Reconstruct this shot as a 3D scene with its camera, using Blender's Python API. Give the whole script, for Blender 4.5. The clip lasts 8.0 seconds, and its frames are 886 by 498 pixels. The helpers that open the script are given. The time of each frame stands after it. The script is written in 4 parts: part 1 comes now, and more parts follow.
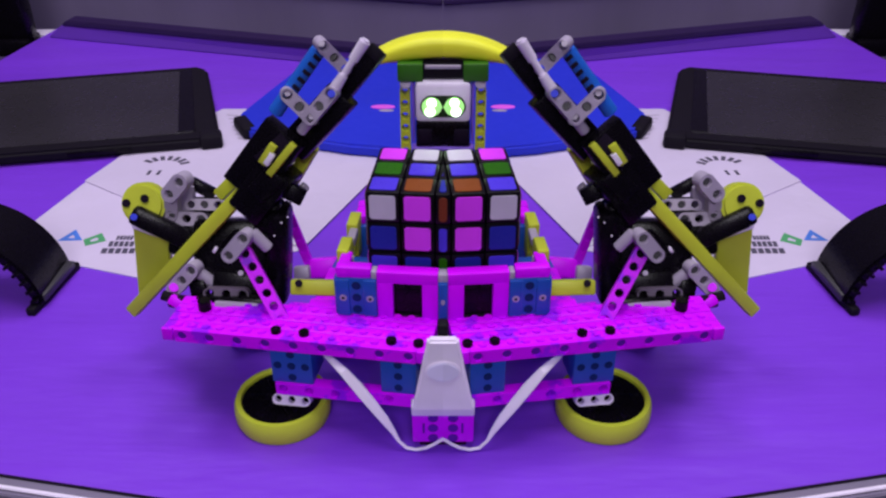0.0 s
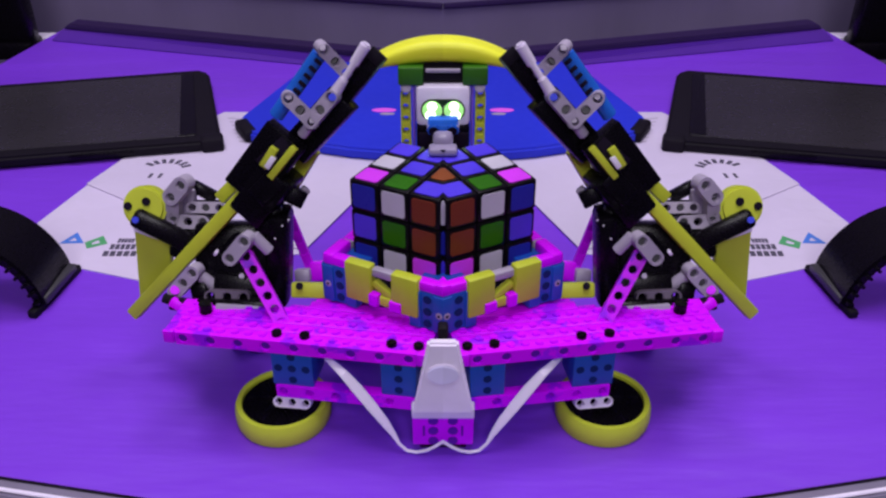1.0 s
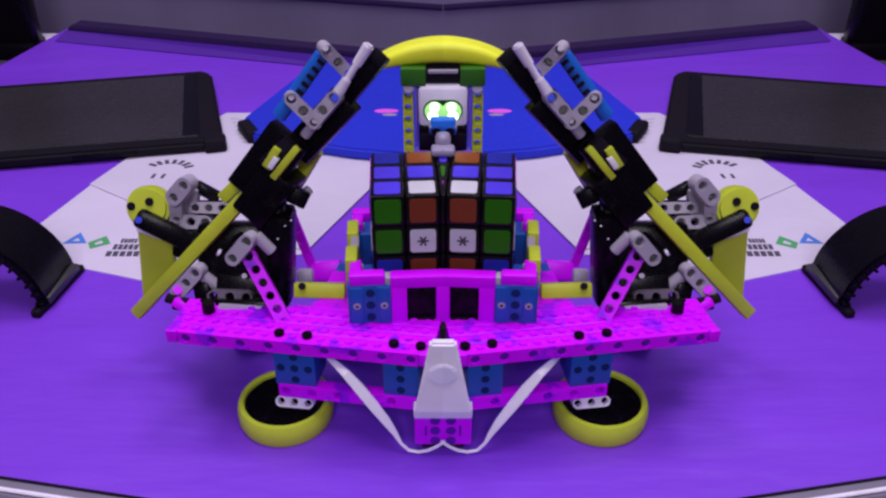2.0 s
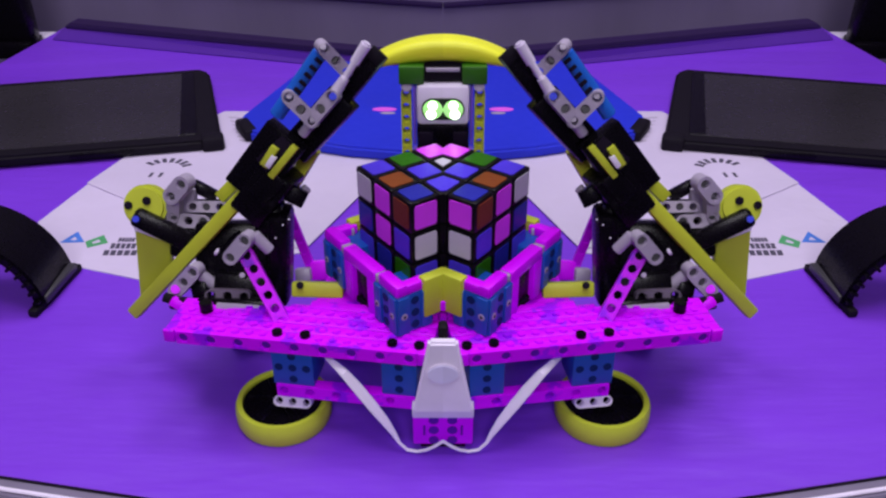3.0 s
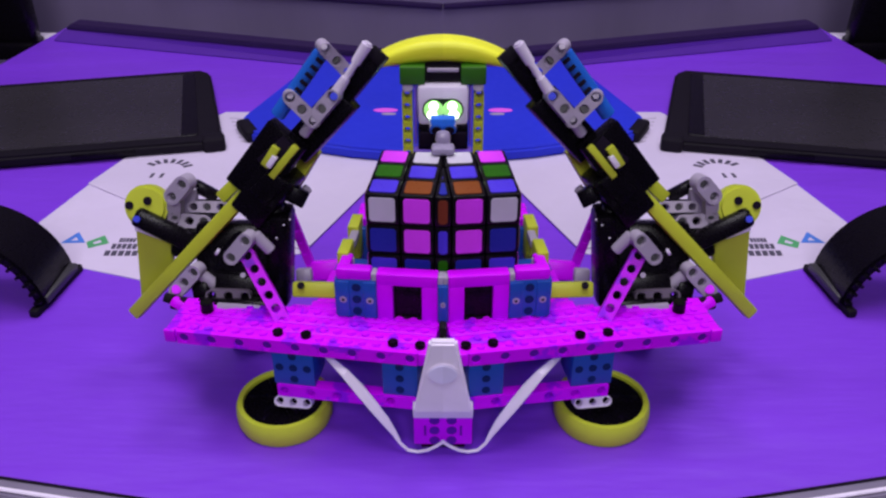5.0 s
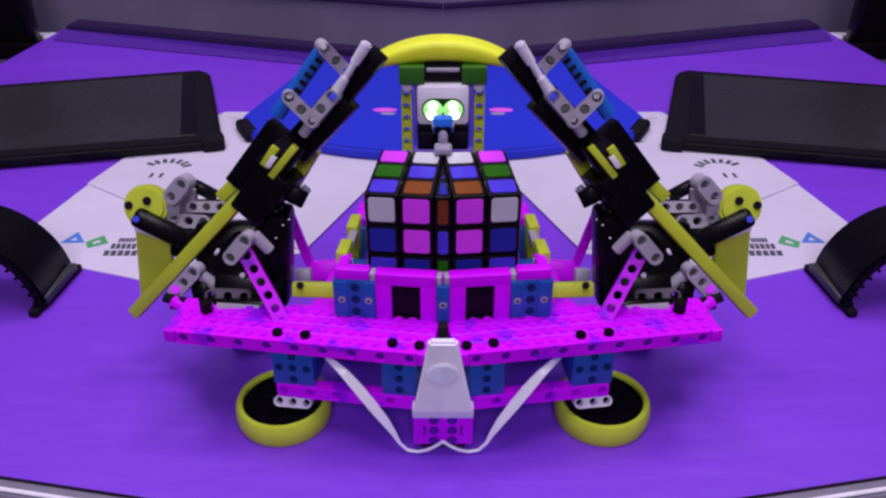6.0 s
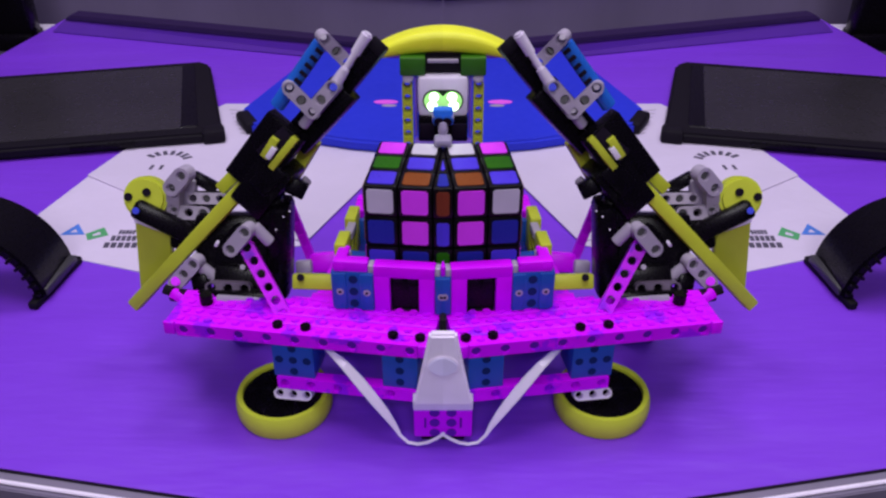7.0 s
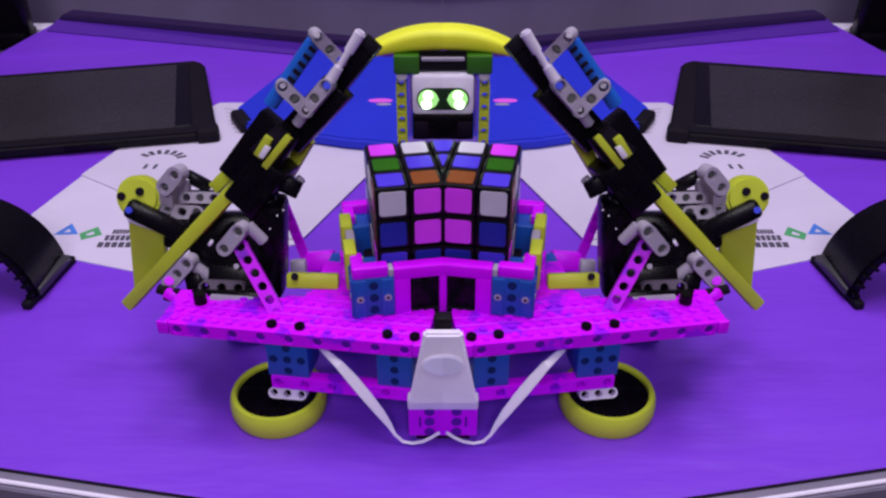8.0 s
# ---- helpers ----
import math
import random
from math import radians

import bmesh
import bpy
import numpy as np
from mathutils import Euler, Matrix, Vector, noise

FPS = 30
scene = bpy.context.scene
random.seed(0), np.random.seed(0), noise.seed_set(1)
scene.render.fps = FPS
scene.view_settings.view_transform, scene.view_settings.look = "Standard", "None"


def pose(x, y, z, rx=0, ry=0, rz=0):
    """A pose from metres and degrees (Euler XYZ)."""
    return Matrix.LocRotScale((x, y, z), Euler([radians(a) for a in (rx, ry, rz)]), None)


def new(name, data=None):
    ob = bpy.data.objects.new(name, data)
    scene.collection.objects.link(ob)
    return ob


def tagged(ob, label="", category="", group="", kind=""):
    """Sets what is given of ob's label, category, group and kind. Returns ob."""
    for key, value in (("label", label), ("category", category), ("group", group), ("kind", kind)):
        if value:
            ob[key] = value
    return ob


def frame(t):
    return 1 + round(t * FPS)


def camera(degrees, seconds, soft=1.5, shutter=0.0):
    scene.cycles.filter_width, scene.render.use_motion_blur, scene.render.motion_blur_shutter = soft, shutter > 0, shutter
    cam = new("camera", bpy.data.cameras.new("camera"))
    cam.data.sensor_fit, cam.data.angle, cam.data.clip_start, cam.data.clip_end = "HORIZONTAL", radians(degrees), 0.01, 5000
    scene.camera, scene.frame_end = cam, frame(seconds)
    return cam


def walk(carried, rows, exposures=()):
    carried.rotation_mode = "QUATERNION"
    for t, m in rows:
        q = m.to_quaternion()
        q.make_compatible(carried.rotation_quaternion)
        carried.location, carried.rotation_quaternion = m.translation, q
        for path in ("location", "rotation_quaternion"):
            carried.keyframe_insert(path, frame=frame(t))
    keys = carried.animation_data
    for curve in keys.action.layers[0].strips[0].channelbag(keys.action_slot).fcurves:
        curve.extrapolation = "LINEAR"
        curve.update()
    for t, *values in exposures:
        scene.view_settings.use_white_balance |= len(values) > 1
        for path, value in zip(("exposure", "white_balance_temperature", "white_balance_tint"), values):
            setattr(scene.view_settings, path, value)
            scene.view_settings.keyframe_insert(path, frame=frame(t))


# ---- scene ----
cam = camera(55.2, 8.0, 2.4)

EYE_HEIGHT = 0.354


def held(deg, ahead, up):
    return pose(0, ahead * 0.001, EYE_HEIGHT + up * 0.001, 90 - deg, 0, 0)


# the camera nods and sways a few millimetres while it is held
walk(cam, [(t, held(*q)) for t, *q in [
    (0.0, 31.54, 1.3, 0.2), (0.5, 31.42, 0.9, 1.4), (1.0, 31.33, 0.1, 0.9), (1.5, 31.21, -1.4, 1.3),
    (3.0, 31.38, 0.3, 0.8), (3.5, 31.35, 1.0, 0.8), (4.0, 31.33, 0.0, 0.0), (4.5, 31.26, 0.0, -0.2),
    (6.0, 31.30, 0.1, 0.2), (6.5, 31.61, 1.2, -1.3), (7.0, 31.76, 1.5, -1.5), (7.5, 31.83, 2.4, -2.2), (8.0, 31.84, 2.5, -2.2),
]], exposures=[(0.0, 0.0), (8.0, 0.0)])

# ---- light ----
world = bpy.data.worlds.new("room_air")
scene.world = world
world.use_nodes = True
world.node_tree.nodes["Background"].inputs[0].default_value = (0.55, 0.48, 0.75, 1)
world.node_tree.nodes["Background"].inputs[1].default_value = 0.25

# the second lamp is a fill added out of view to brighten front faces
LAMPS = [(0.0, 0.08, 2.0, 0.8, 19), (0.0, -1.9, 2.0, 1.1, 45), (-0.6, 0.9, 2.0, 0.5, 11), (0.6, 0.9, 2.0, 0.5, 11)]


# ---- materials ----
def mat(name, color, rough=0.4, metal=0.0, vary=0.12, scale=60.0, bump=0.04, emit=0.0, coat=0.0, trans=0.0, stretch=None, spec=0.5, wave=0.0, blotch=None):
    m = bpy.data.materials.new(name)
    m.use_nodes = True
    nt = m.node_tree
    b = nt.nodes["Principled BSDF"]
    b.inputs["Base Color"].default_value = (*color, 1)
    b.inputs["Roughness"].default_value = rough
    b.inputs["Metallic"].default_value = metal
    b.inputs["Specular IOR Level"].default_value = spec
    b.inputs["Coat Weight"].default_value = coat
    b.inputs["Transmission Weight"].default_value = trans
    if emit:
        b.inputs["Emission Color"].default_value = (*color, 1)
        b.inputs["Emission Strength"].default_value = emit
        return m
    co = nt.nodes.new("ShaderNodeTexCoord")
    src = co.outputs["Object"]
    if stretch:
        mp = nt.nodes.new("ShaderNodeMapping")
        mp.inputs["Scale"].default_value = stretch
        nt.links.new(src, mp.inputs["Vector"])
        src = mp.outputs["Vector"]
    big = nt.nodes.new("ShaderNodeTexNoise")
    big.inputs["Scale"].default_value = scale
    big.inputs["Detail"].default_value = 4
    fine = nt.nodes.new("ShaderNodeTexNoise")
    fine.inputs["Scale"].default_value = scale * 14
    fine.inputs["Detail"].default_value = 3
    for n in (big, fine):
        nt.links.new(src, n.inputs["Vector"])
    info = nt.nodes.new("ShaderNodeObjectInfo")
    add = nt.nodes.new("ShaderNodeMath")
    add.operation = "MULTIPLY_ADD"
    add.inputs[1].default_value = 0.35
    nt.links.new(info.outputs["Random"], add.inputs[0])
    nt.links.new(big.outputs["Fac"], add.inputs[2])
    mix = nt.nodes.new("ShaderNodeMix")
    mix.data_type = "RGBA"
    mix.inputs[6].default_value = (*[c * (1 - vary) for c in color], 1)
    mix.inputs[7].default_value = (*[min(1, c * (1 + vary)) for c in color], 1)
    nt.links.new(add.outputs[0], mix.inputs[0])
    tone = mix.outputs[2]
    if blotch:
        # patches of a second tone with ragged edges
        patch = nt.nodes.new("ShaderNodeTexNoise")
        patch.inputs["Scale"].default_value = 60
        patch.inputs["Detail"].default_value = 5
        patch.inputs["Roughness"].default_value = 0.65
        nt.links.new(src, patch.inputs["Vector"])
        edge = nt.nodes.new("ShaderNodeMapRange")
        edge.inputs["From Min"].default_value = 0.54
        edge.inputs["From Max"].default_value = 0.59
        nt.links.new(patch.outputs["Fac"], edge.inputs["Value"])
        two = nt.nodes.new("ShaderNodeMix")
        two.data_type = "RGBA"
        two.inputs[7].default_value = (*blotch, 1)
        nt.links.new(edge.outputs["Result"], two.inputs[0])
        nt.links.new(tone, two.inputs[6])
        tone = two.outputs[2]
    nt.links.new(tone, b.inputs["Base Color"])
    rr = nt.nodes.new("ShaderNodeMapRange")
    rr.inputs["To Min"].default_value = max(0.02, rough - 0.1)
    rr.inputs["To Max"].default_value = min(1, rough + 0.12)
    nt.links.new(fine.outputs["Fac"], rr.inputs["Value"])
    nt.links.new(rr.outputs["Result"], b.inputs["Roughness"])
    bp = nt.nodes.new("ShaderNodeBump")
    bp.inputs["Strength"].default_value = bump
    bp.inputs["Distance"].default_value = 0.001
    nt.links.new(fine.outputs["Fac"], bp.inputs["Height"])
    if wave:
        swell = nt.nodes.new("ShaderNodeBump")
        swell.inputs["Strength"].default_value = wave
        swell.inputs["Distance"].default_value = 0.012
        nt.links.new(big.outputs["Fac"], swell.inputs["Height"])
        nt.links.new(swell.outputs["Normal"], bp.inputs["Normal"])
    nt.links.new(bp.outputs["Normal"], b.inputs["Normal"])
    return m


M_TABLE = mat("violet_mat", (0.19, 0.038, 0.66), 0.37, 0, 0.16, 6, 0.15, stretch=(0.6, 2.5, 1), wave=0.35)
M_RAIL = mat("dark_violet_board", (0.115, 0.03, 0.36), 0.5, 0, 0.15, 9)
M_RAILTOP = mat("darkest_violet_edge", (0.022, 0.008, 0.06), 0.7, spec=0.2)
# strong upright tone variation imitates soft reflections on the wall
M_WALL = mat("grey_violet_cloth", (0.165, 0.13, 0.245), 0.85, 0, 0.45, 3.5, 0.2, stretch=(1.6, 1.6, 0.35))
M_FLOOR = mat("dark_carpet", (0.05, 0.04, 0.07), 0.95, 0, 0.3, 20, 0.3)
M_CEIL = mat("ceiling_paint", (0.4, 0.38, 0.43), 0.9)
M_ALU = mat("grey_edging", (0.2, 0.17, 0.26), 0.4, 0.2)
M_MAG = mat("magenta_plastic", (0.63, 0.001, 1.0), 0.4, 0, 0.14, 70, spec=0.2)
M_PATCHY = mat("worn_magenta_plastic", (0.63, 0.001, 1.0), 0.4, 0, 0.14, 70, spec=0.2, blotch=(0.33, 0.004, 0.86))
M_BLUE = mat("blue_plastic", (0.008, 0.07, 0.4), 0.35)
M_AZUR = mat("bright_blue_plastic", (0.02, 0.16, 0.72), 0.3)
M_YEL = mat("yellow_green_plastic", (0.46, 0.51, 0.035), 0.4, spec=0.3)
M_WHEEL = mat("yellow_green_rubber", (0.52, 0.6, 0.04), 0.45, spec=0.3)
M_ROD = mat("blue_rod_plastic", (0.012, 0.11, 0.55), 0.35)
M_VIOLETPART = mat("violet_plastic", (0.2, 0.1, 0.6), 0.35)
M_LENSPLATE = mat("lens_plate", (0.012, 0.03, 0.008), 0.35, spec=0.3)
M_BRIGHT = mat("bright_yellow_plastic", (0.76, 0.78, 0.035), 0.4, spec=0.3)
M_GREEN = mat("green_plastic", (0.024, 0.125, 0.002), 0.4)
M_BLACK = mat("black_plastic", (0.0028, 0.002, 0.004), 0.26, spec=0.16)
M_DARK = mat("dark_hollow", (0.008, 0.004, 0.014), 0.7, spec=0.1)
# darker blue for the shade painted as pin holes on blue bricks
M_BLUESHADE = mat("blue_hollow", (0.004, 0.018, 0.11), 0.6, spec=0.15)
# dark violet for the shade painted inside holes of magenta parts
M_HOLESHADE = mat("violet_hollow", (0.11, 0.009, 0.36), 0.7, spec=0.1)
M_GREY = mat("light_grey_plastic", (0.36, 0.31, 0.42), 0.38)
M_WHITE = mat("white_plastic", (0.78, 0.7, 0.88), 0.35)
M_MILK = mat("grey_milky_plastic", (0.27, 0.23, 0.36), 0.3, coat=0.2)
M_CLEAR = mat("milky_plastic", (0.7, 0.62, 0.8), 0.15, coat=0.6)
M_PAPER = mat("white_paper", (0.57, 0.49, 0.68), 0.8, 0, 0.09, 12, 0.1, wave=0.5)
M_INK = mat("grey_ink", (0.06, 0.05, 0.09), 0.8)
M_INKB = mat("blue_ink", (0.05, 0.17, 0.62), 0.7)
M_INKG = mat("green_ink", (0.06, 0.3, 0.12), 0.7)
M_RUBBER = mat("black_rubber", (0.007, 0.005, 0.010), 0.6, spec=0.12, vary=0.2, scale=40, bump=0.15)
M_DIMGREY = mat("mid_grey_plastic", (0.12, 0.09, 0.14), 0.4)
M_FOOT = mat("dark_grey_plastic", (0.035, 0.032, 0.04), 0.45)
# the screen's uneven tone stands in for patches of reflection
M_SCREEN = mat("dark_glass_screen", (0.022, 0.019, 0.025), 0.28, 0, 0.4, 7, 0.02, spec=0.3)
M_COVER = mat("blue_cover", (0.017, 0.03, 0.58), 0.45, 0, 0.15, 9, spec=0.3)
M_PINK = mat("pink_print", (0.75, 0.1, 0.75), 0.5)
M_EYE = mat("lit_lens", (0.75, 1.0, 0.7), 0.3, emit=3.0)
M_EYEG = mat("green_lens", (0.36, 0.75, 0.24), 0.2, emit=0.7)
M_BUTTON = mat("pale_button", (0.7, 0.66, 0.9), 0.3)
M_BODY = mat("cube_black", (0.004, 0.003, 0.005), 0.3, spec=0.2)
# r and o are one orange: shaded for the sides, lit for the top
STICK = {
    "w": mat("sticker_white", (0.52, 0.48, 0.6), 0.3, spec=0.25),
    "m": mat("sticker_magenta", (0.7, 0.05, 0.92), 0.3, spec=0.25),
    "r": mat("sticker_brown", (0.17, 0.032, 0.015), 0.3, spec=0.25),
    "b": mat("sticker_blue", (0.018, 0.022, 0.33), 0.3, spec=0.25),
    "v": mat("sticker_violet", (0.075, 0.04, 0.68), 0.3, spec=0.25),
    "g": mat("sticker_green", (0.02, 0.13, 0.003), 0.3, spec=0.25),
    "o": mat("sticker_orange", (0.2, 0.05, 0.012), 0.3, spec=0.25),
}


# ---- shaping helpers, in millimetres ----
def mm(x, y, z, rx=0, ry=0, rz=0):
    return pose(x, y, z, rx, ry, rz)


def box(bm, m, sx, sy, sz, bev=0.6, seg=2):
    r = bmesh.ops.create_cube(bm, size=1, matrix=m @ Matrix.Diagonal((sx, sy, sz, 1)))
    if bev:
        es = list({e for v in r["verts"] for e in v.link_edges})
        bmesh.ops.bevel(bm, geom=es, offset=bev, segments=seg, affect="EDGES", profile=0.5)


def block(c, s, bev=0.6, rot=(0, 0, 0)):
    bm = bmesh.new()
    box(bm, mm(*c, *rot), *s, bev)
    return bm


def rod(bm, m, r, length, r2=None, n=24, bev=0.4):
    """A cylinder along local z, centred."""
    g = bmesh.ops.create_cone(bm, cap_ends=True, segments=n, radius1=r, radius2=r if r2 is None else r2, depth=length, matrix=m)
    if bev:
        es = [e for e in {e for v in g["verts"] for e in v.link_edges} if any(len(f.verts) > 4 for f in e.link_faces)]
        bmesh.ops.bevel(bm, geom=es, offset=bev, segments=2, affect="EDGES")


def between(p0, p1, facing=(0, -0.9, 0.45)):
    """A matrix at p0 with x towards p1 and z towards facing; and the length."""
    a, b = Vector(p0), Vector(p1)
    x = (b - a).normalized()
    z = Vector(facing)
    z = (z - x * z.dot(x)).normalized()
    y = z.cross(x)
    m = Matrix((x, y, z)).transposed().to_4x4()
    m.translation = a
    return m, (b - a).length


def liftarm(bm, m, n, pitch=8.0, width=7.6, thick=7.4, r=2.5, skip=(), square=False):
    """A studless beam: n round holes with sunk rims, rounded ends, along local x from the first hole."""
    half, k = width / 2, 16
    for i in range(n):
        cx = i * pitch
        rings = []
        hole = i not in skip
        for z in (thick / 2, -thick / 2):
            outer, lip, bore = [], [], []
            for j in range(k):
                a = 2 * math.pi * j / k
                c, s = math.cos(a), math.sin(a)
                end = (i == 0 and c < -1e-6) or (i == n - 1 and c > 1e-6)
                if end and not square:
                    x, y = half * c, half * s
                else:
                    q = max(abs(c), abs(s))
                    x, y = (half if end else pitch / 2) * c / q, half * s / q
                outer.append(bm.verts.new(m @ Vector((cx + x, y, z))))
                zz = z - math.copysign(0.9, z)
                rim = min(3.0 if r < 2.9 else r + 0.4, width * 0.4)
                lip.append((bm.verts.new(m @ Vector((cx + rim * c, rim * s, z))), bm.verts.new(m @ Vector((cx + rim * c, rim * s, zz)))))
                bore.append(bm.verts.new(m @ Vector((cx + min(r, rim * 0.84) * c, min(r, rim * 0.84) * s, zz))))
            rings.append((outer, lip, bore))
        (o1, l1, b1), (o2, l2, b2) = rings
        for j in range(k):
            q = (j + 1) % k
            bm.faces.new((o1[j], o1[q], l1[q][0], l1[j][0]))
            bm.faces.new((l1[j][0], l1[q][0], l1[q][1], l1[j][1]))
            bm.faces.new((l1[j][1], l1[q][1], b1[q], b1[j]))
            bm.faces.new((o2[q], o2[j], l2[j][0], l2[q][0]))
            bm.faces.new((l2[q][0], l2[j][0], l2[j][1], l2[q][1]))
            bm.faces.new((l2[q][1], l2[j][1], b2[j], b2[q]))
            bm.faces.new((b1[j], b1[q], b2[q], b2[j]))
            mid = (o1[j].co + o1[q].co) / 2 - m @ Vector((cx, 0, thick / 2))
            along = mid.dot(m.to_3x3().col[0].normalized())
            if not ((along > pitch / 2 - 0.01 and i < n - 1) or (along < 0.01 - pitch / 2 and i > 0)):
                bm.faces.new((o1[q], o1[j], o2[j], o2[q]))
        if not hole:
            bm.faces.new([v for v in b1])
            bm.faces.new([v for v in reversed(b2)])
    bmesh.ops.remove_doubles(bm, verts=bm.verts, dist=0.01)


def beam(p0, p1, facing=(0, -0.9, 0.45), width=7.6, thick=7.4, skip=(), n=None):
    m, length = between(p0, p1, facing)
    n = n or max(2, round(length / 8) + 1)
    bm = bmesh.new()
    liftarm(bm, m, n, length / (n - 1), width, thick, 2.5, skip)
    return bm


def bar(p0, p1, width, thick, facing=(0, -0.9, 0.45), bev=0.8):
    m, length = between(p0, p1, facing)
    bm = bmesh.new()
    box(bm, m @ mm(length / 2, 0, 0), length, width, thick, bev)
    return bm


def pin(p0, p1, r, bev=0.4, r2=None):
    a, b = Vector(p0), Vector(p1)
    q = (b - a).to_track_quat("Z", "Y").to_matrix().to_4x4()
    q.translation = (a + b) / 2
    bm = bmesh.new()
    rod(bm, q, r, (b - a).length, r2, bev=bev)
    return bm


def tube(points, r, n=10, flat=1.0):
    """A bent solid strip or wire along points."""
    bm = bmesh.new()
    ps = [Vector(p) for p in points]
    rings = []
    for i, p in enumerate(ps):
        d = (ps[min(i + 1, len(ps) - 1)] - ps[max(i - 1, 0)]).normalized()
        u = d.cross(Vector((0, -0.5, 0.86))).normalized()
        w = u.cross(d)
        k = r[i] if isinstance(r, list) else r
        rings.append([bm.verts.new(p + u * math.cos(2 * math.pi * j / n) * k + w * math.sin(2 * math.pi * j / n) * min(k, flat)) for j in range(n)])
    for a, b in zip(rings, rings[1:]):
        for j in range(n):
            bm.faces.new((a[j], a[(j + 1) % n], b[(j + 1) % n], b[j]))
    bm.faces.new(rings[0][::-1])
    bm.faces.new(rings[-1])
    return bm


def prism(pts, z0, z1, bev=0.0, m=Matrix()):
    """A flat outline raised from z0 to z1."""
    bm = bmesh.new()
    lo = [bm.verts.new(m @ Vector((x, y, z0))) for x, y in pts]
    hi = [bm.verts.new(m @ Vector((x, y, z1))) for x, y in pts]
    bm.faces.new(lo[::-1])
    bm.faces.new(hi)
    n = len(pts)
    for i in range(n):
        bm.faces.new((lo[i], lo[(i + 1) % n], hi[(i + 1) % n], hi[i]))
    bmesh.ops.recalc_face_normals(bm, faces=bm.faces)
    if bev:
        bmesh.ops.bevel(bm, geom=list(bm.edges), offset=bev, segments=3, affect="EDGES", clamp_overlap=True)
    return bm


def ring(c, r_out, r_in, height, n=64, rot=(0, 0, 0), bulge=1.5):
    """A tyre-like ring with a rounded outer wall, axis along local z, base at c."""
    bm = bmesh.new()
    m = mm(*c, *rot)
    prof = [(r_in, 0), (r_out - bulge, 0), (r_out - 0.3, height * 0.2), (r_out, height * 0.5), (r_out - 0.3, height * 0.8), (r_out - bulge, height), (r_in + 0.5, height), (r_in, height - 0.6)]
    rows = [[bm.verts.new(m @ Vector((q * math.cos(2 * math.pi * j / n), q * math.sin(2 * math.pi * j / n), z))) for q, z in prof] for j in range(n)]
    for j in range(n):
        a, b = rows[j], rows[(j + 1) % n]
        for i in range(len(prof)):
            k = (i + 1) % len(prof)
            bm.faces.new((a[i], b[i], b[k], a[k]))
    bmesh.ops.recalc_face_normals(bm, faces=bm.faces)
    return bm


def thing(name, at, label, category, group="", kind=""):
    ob = new(name)
    ob.empty_display_size = 0.01
    ob.matrix_world = pose(*[c * 0.001 for c in at])
    return tagged(ob, label, category, group, kind)


def place_of(ob):
    m = ob.matrix_basis.copy()
    return place_of(ob.parent) @ m if ob.parent else m


def part(name, bm, material, parent=None, label="", smooth=True, angle=25):
    """Links a bmesh, given in millimetres of the room, as one mesh."""
    inv = place_of(parent).inverted() if parent else Matrix()
    bm.transform(inv @ Matrix.Diagonal((0.001, 0.001, 0.001, 1)))
    me = bpy.data.meshes.new(name)
    bm.to_mesh(me)
    bm.free()
    me.materials.append(material)
    if smooth:
        me.polygons.foreach_set("use_smooth", [True] * len(me.polygons))
        me.set_sharp_from_angle(angle=radians(angle))
    ob = new(name, me)
    ob.parent = parent
    if label:
        ob["label"] = label
    return ob


FLIP = Matrix.Diagonal((-1, 1, 1, 1))
PAIRS = []


def pair(ob):
    """Builds the twin of a thing on the other side of the middle plane, with mirrored meshes."""
    made = {}
    for o in (ob, *ob.children_recursive):
        c = o.copy()
        scene.collection.objects.link(c)
        made[o] = c
        c.parent = made.get(o.parent)
        c.matrix_parent_inverse = Matrix()
        if o.data:
            c.data = o.data.copy()
            c.data.transform(FLIP)
            c.data.flip_normals()
        c.matrix_basis = FLIP @ o.matrix_basis @ FLIP
    PAIRS.append((ob, made[ob]))
    return made[ob]


def cut_nodes(side, material):
    """Keeps what lies on one side of the middle plane, where the twin machines grow into each other."""
    g = bpy.data.node_groups.new("halved", "GeometryNodeTree")
    g.interface.new_socket("Geometry", in_out="INPUT", socket_type="NodeSocketGeometry")
    g.interface.new_socket("Geometry", in_out="OUTPUT", socket_type="NodeSocketGeometry")
    add = g.nodes.new
    gi, go = add("NodeGroupInput"), add("NodeGroupOutput")
    me, info, inv = add("GeometryNodeSelfObject"), add("GeometryNodeObjectInfo"), add("FunctionNodeInvertMatrix")
    cube, t1, t2 = add("GeometryNodeMeshCube"), add("GeometryNodeTransform"), add("GeometryNodeTransform")
    cut, paint = add("GeometryNodeMeshBoolean"), add("GeometryNodeSetMaterial")
    cube.inputs["Size"].default_value = (0.6, 1.4, 0.8)
    t1.inputs["Translation"].default_value = (0.3 * side, 0.7, 0.1)
    t2.mode = "MATRIX"
    cut.operation = "INTERSECT"
    paint.inputs["Material"].default_value = material
    link = g.links.new
    link(me.outputs[0], info.inputs["Object"])
    link(info.outputs["Transform"], inv.inputs[0])
    link(cube.outputs["Mesh"], t1.inputs["Geometry"])
    link(t1.outputs[0], t2.inputs["Geometry"])
    link(inv.outputs[0], t2.inputs["Transform"])
    link(gi.outputs[0], cut.inputs["Mesh 2"])
    link(t2.outputs[0], cut.inputs["Mesh 2"])
    link(cut.outputs[0], paint.inputs["Geometry"])
    link(paint.outputs[0], go.inputs[0])
    return g


CUTS = {}


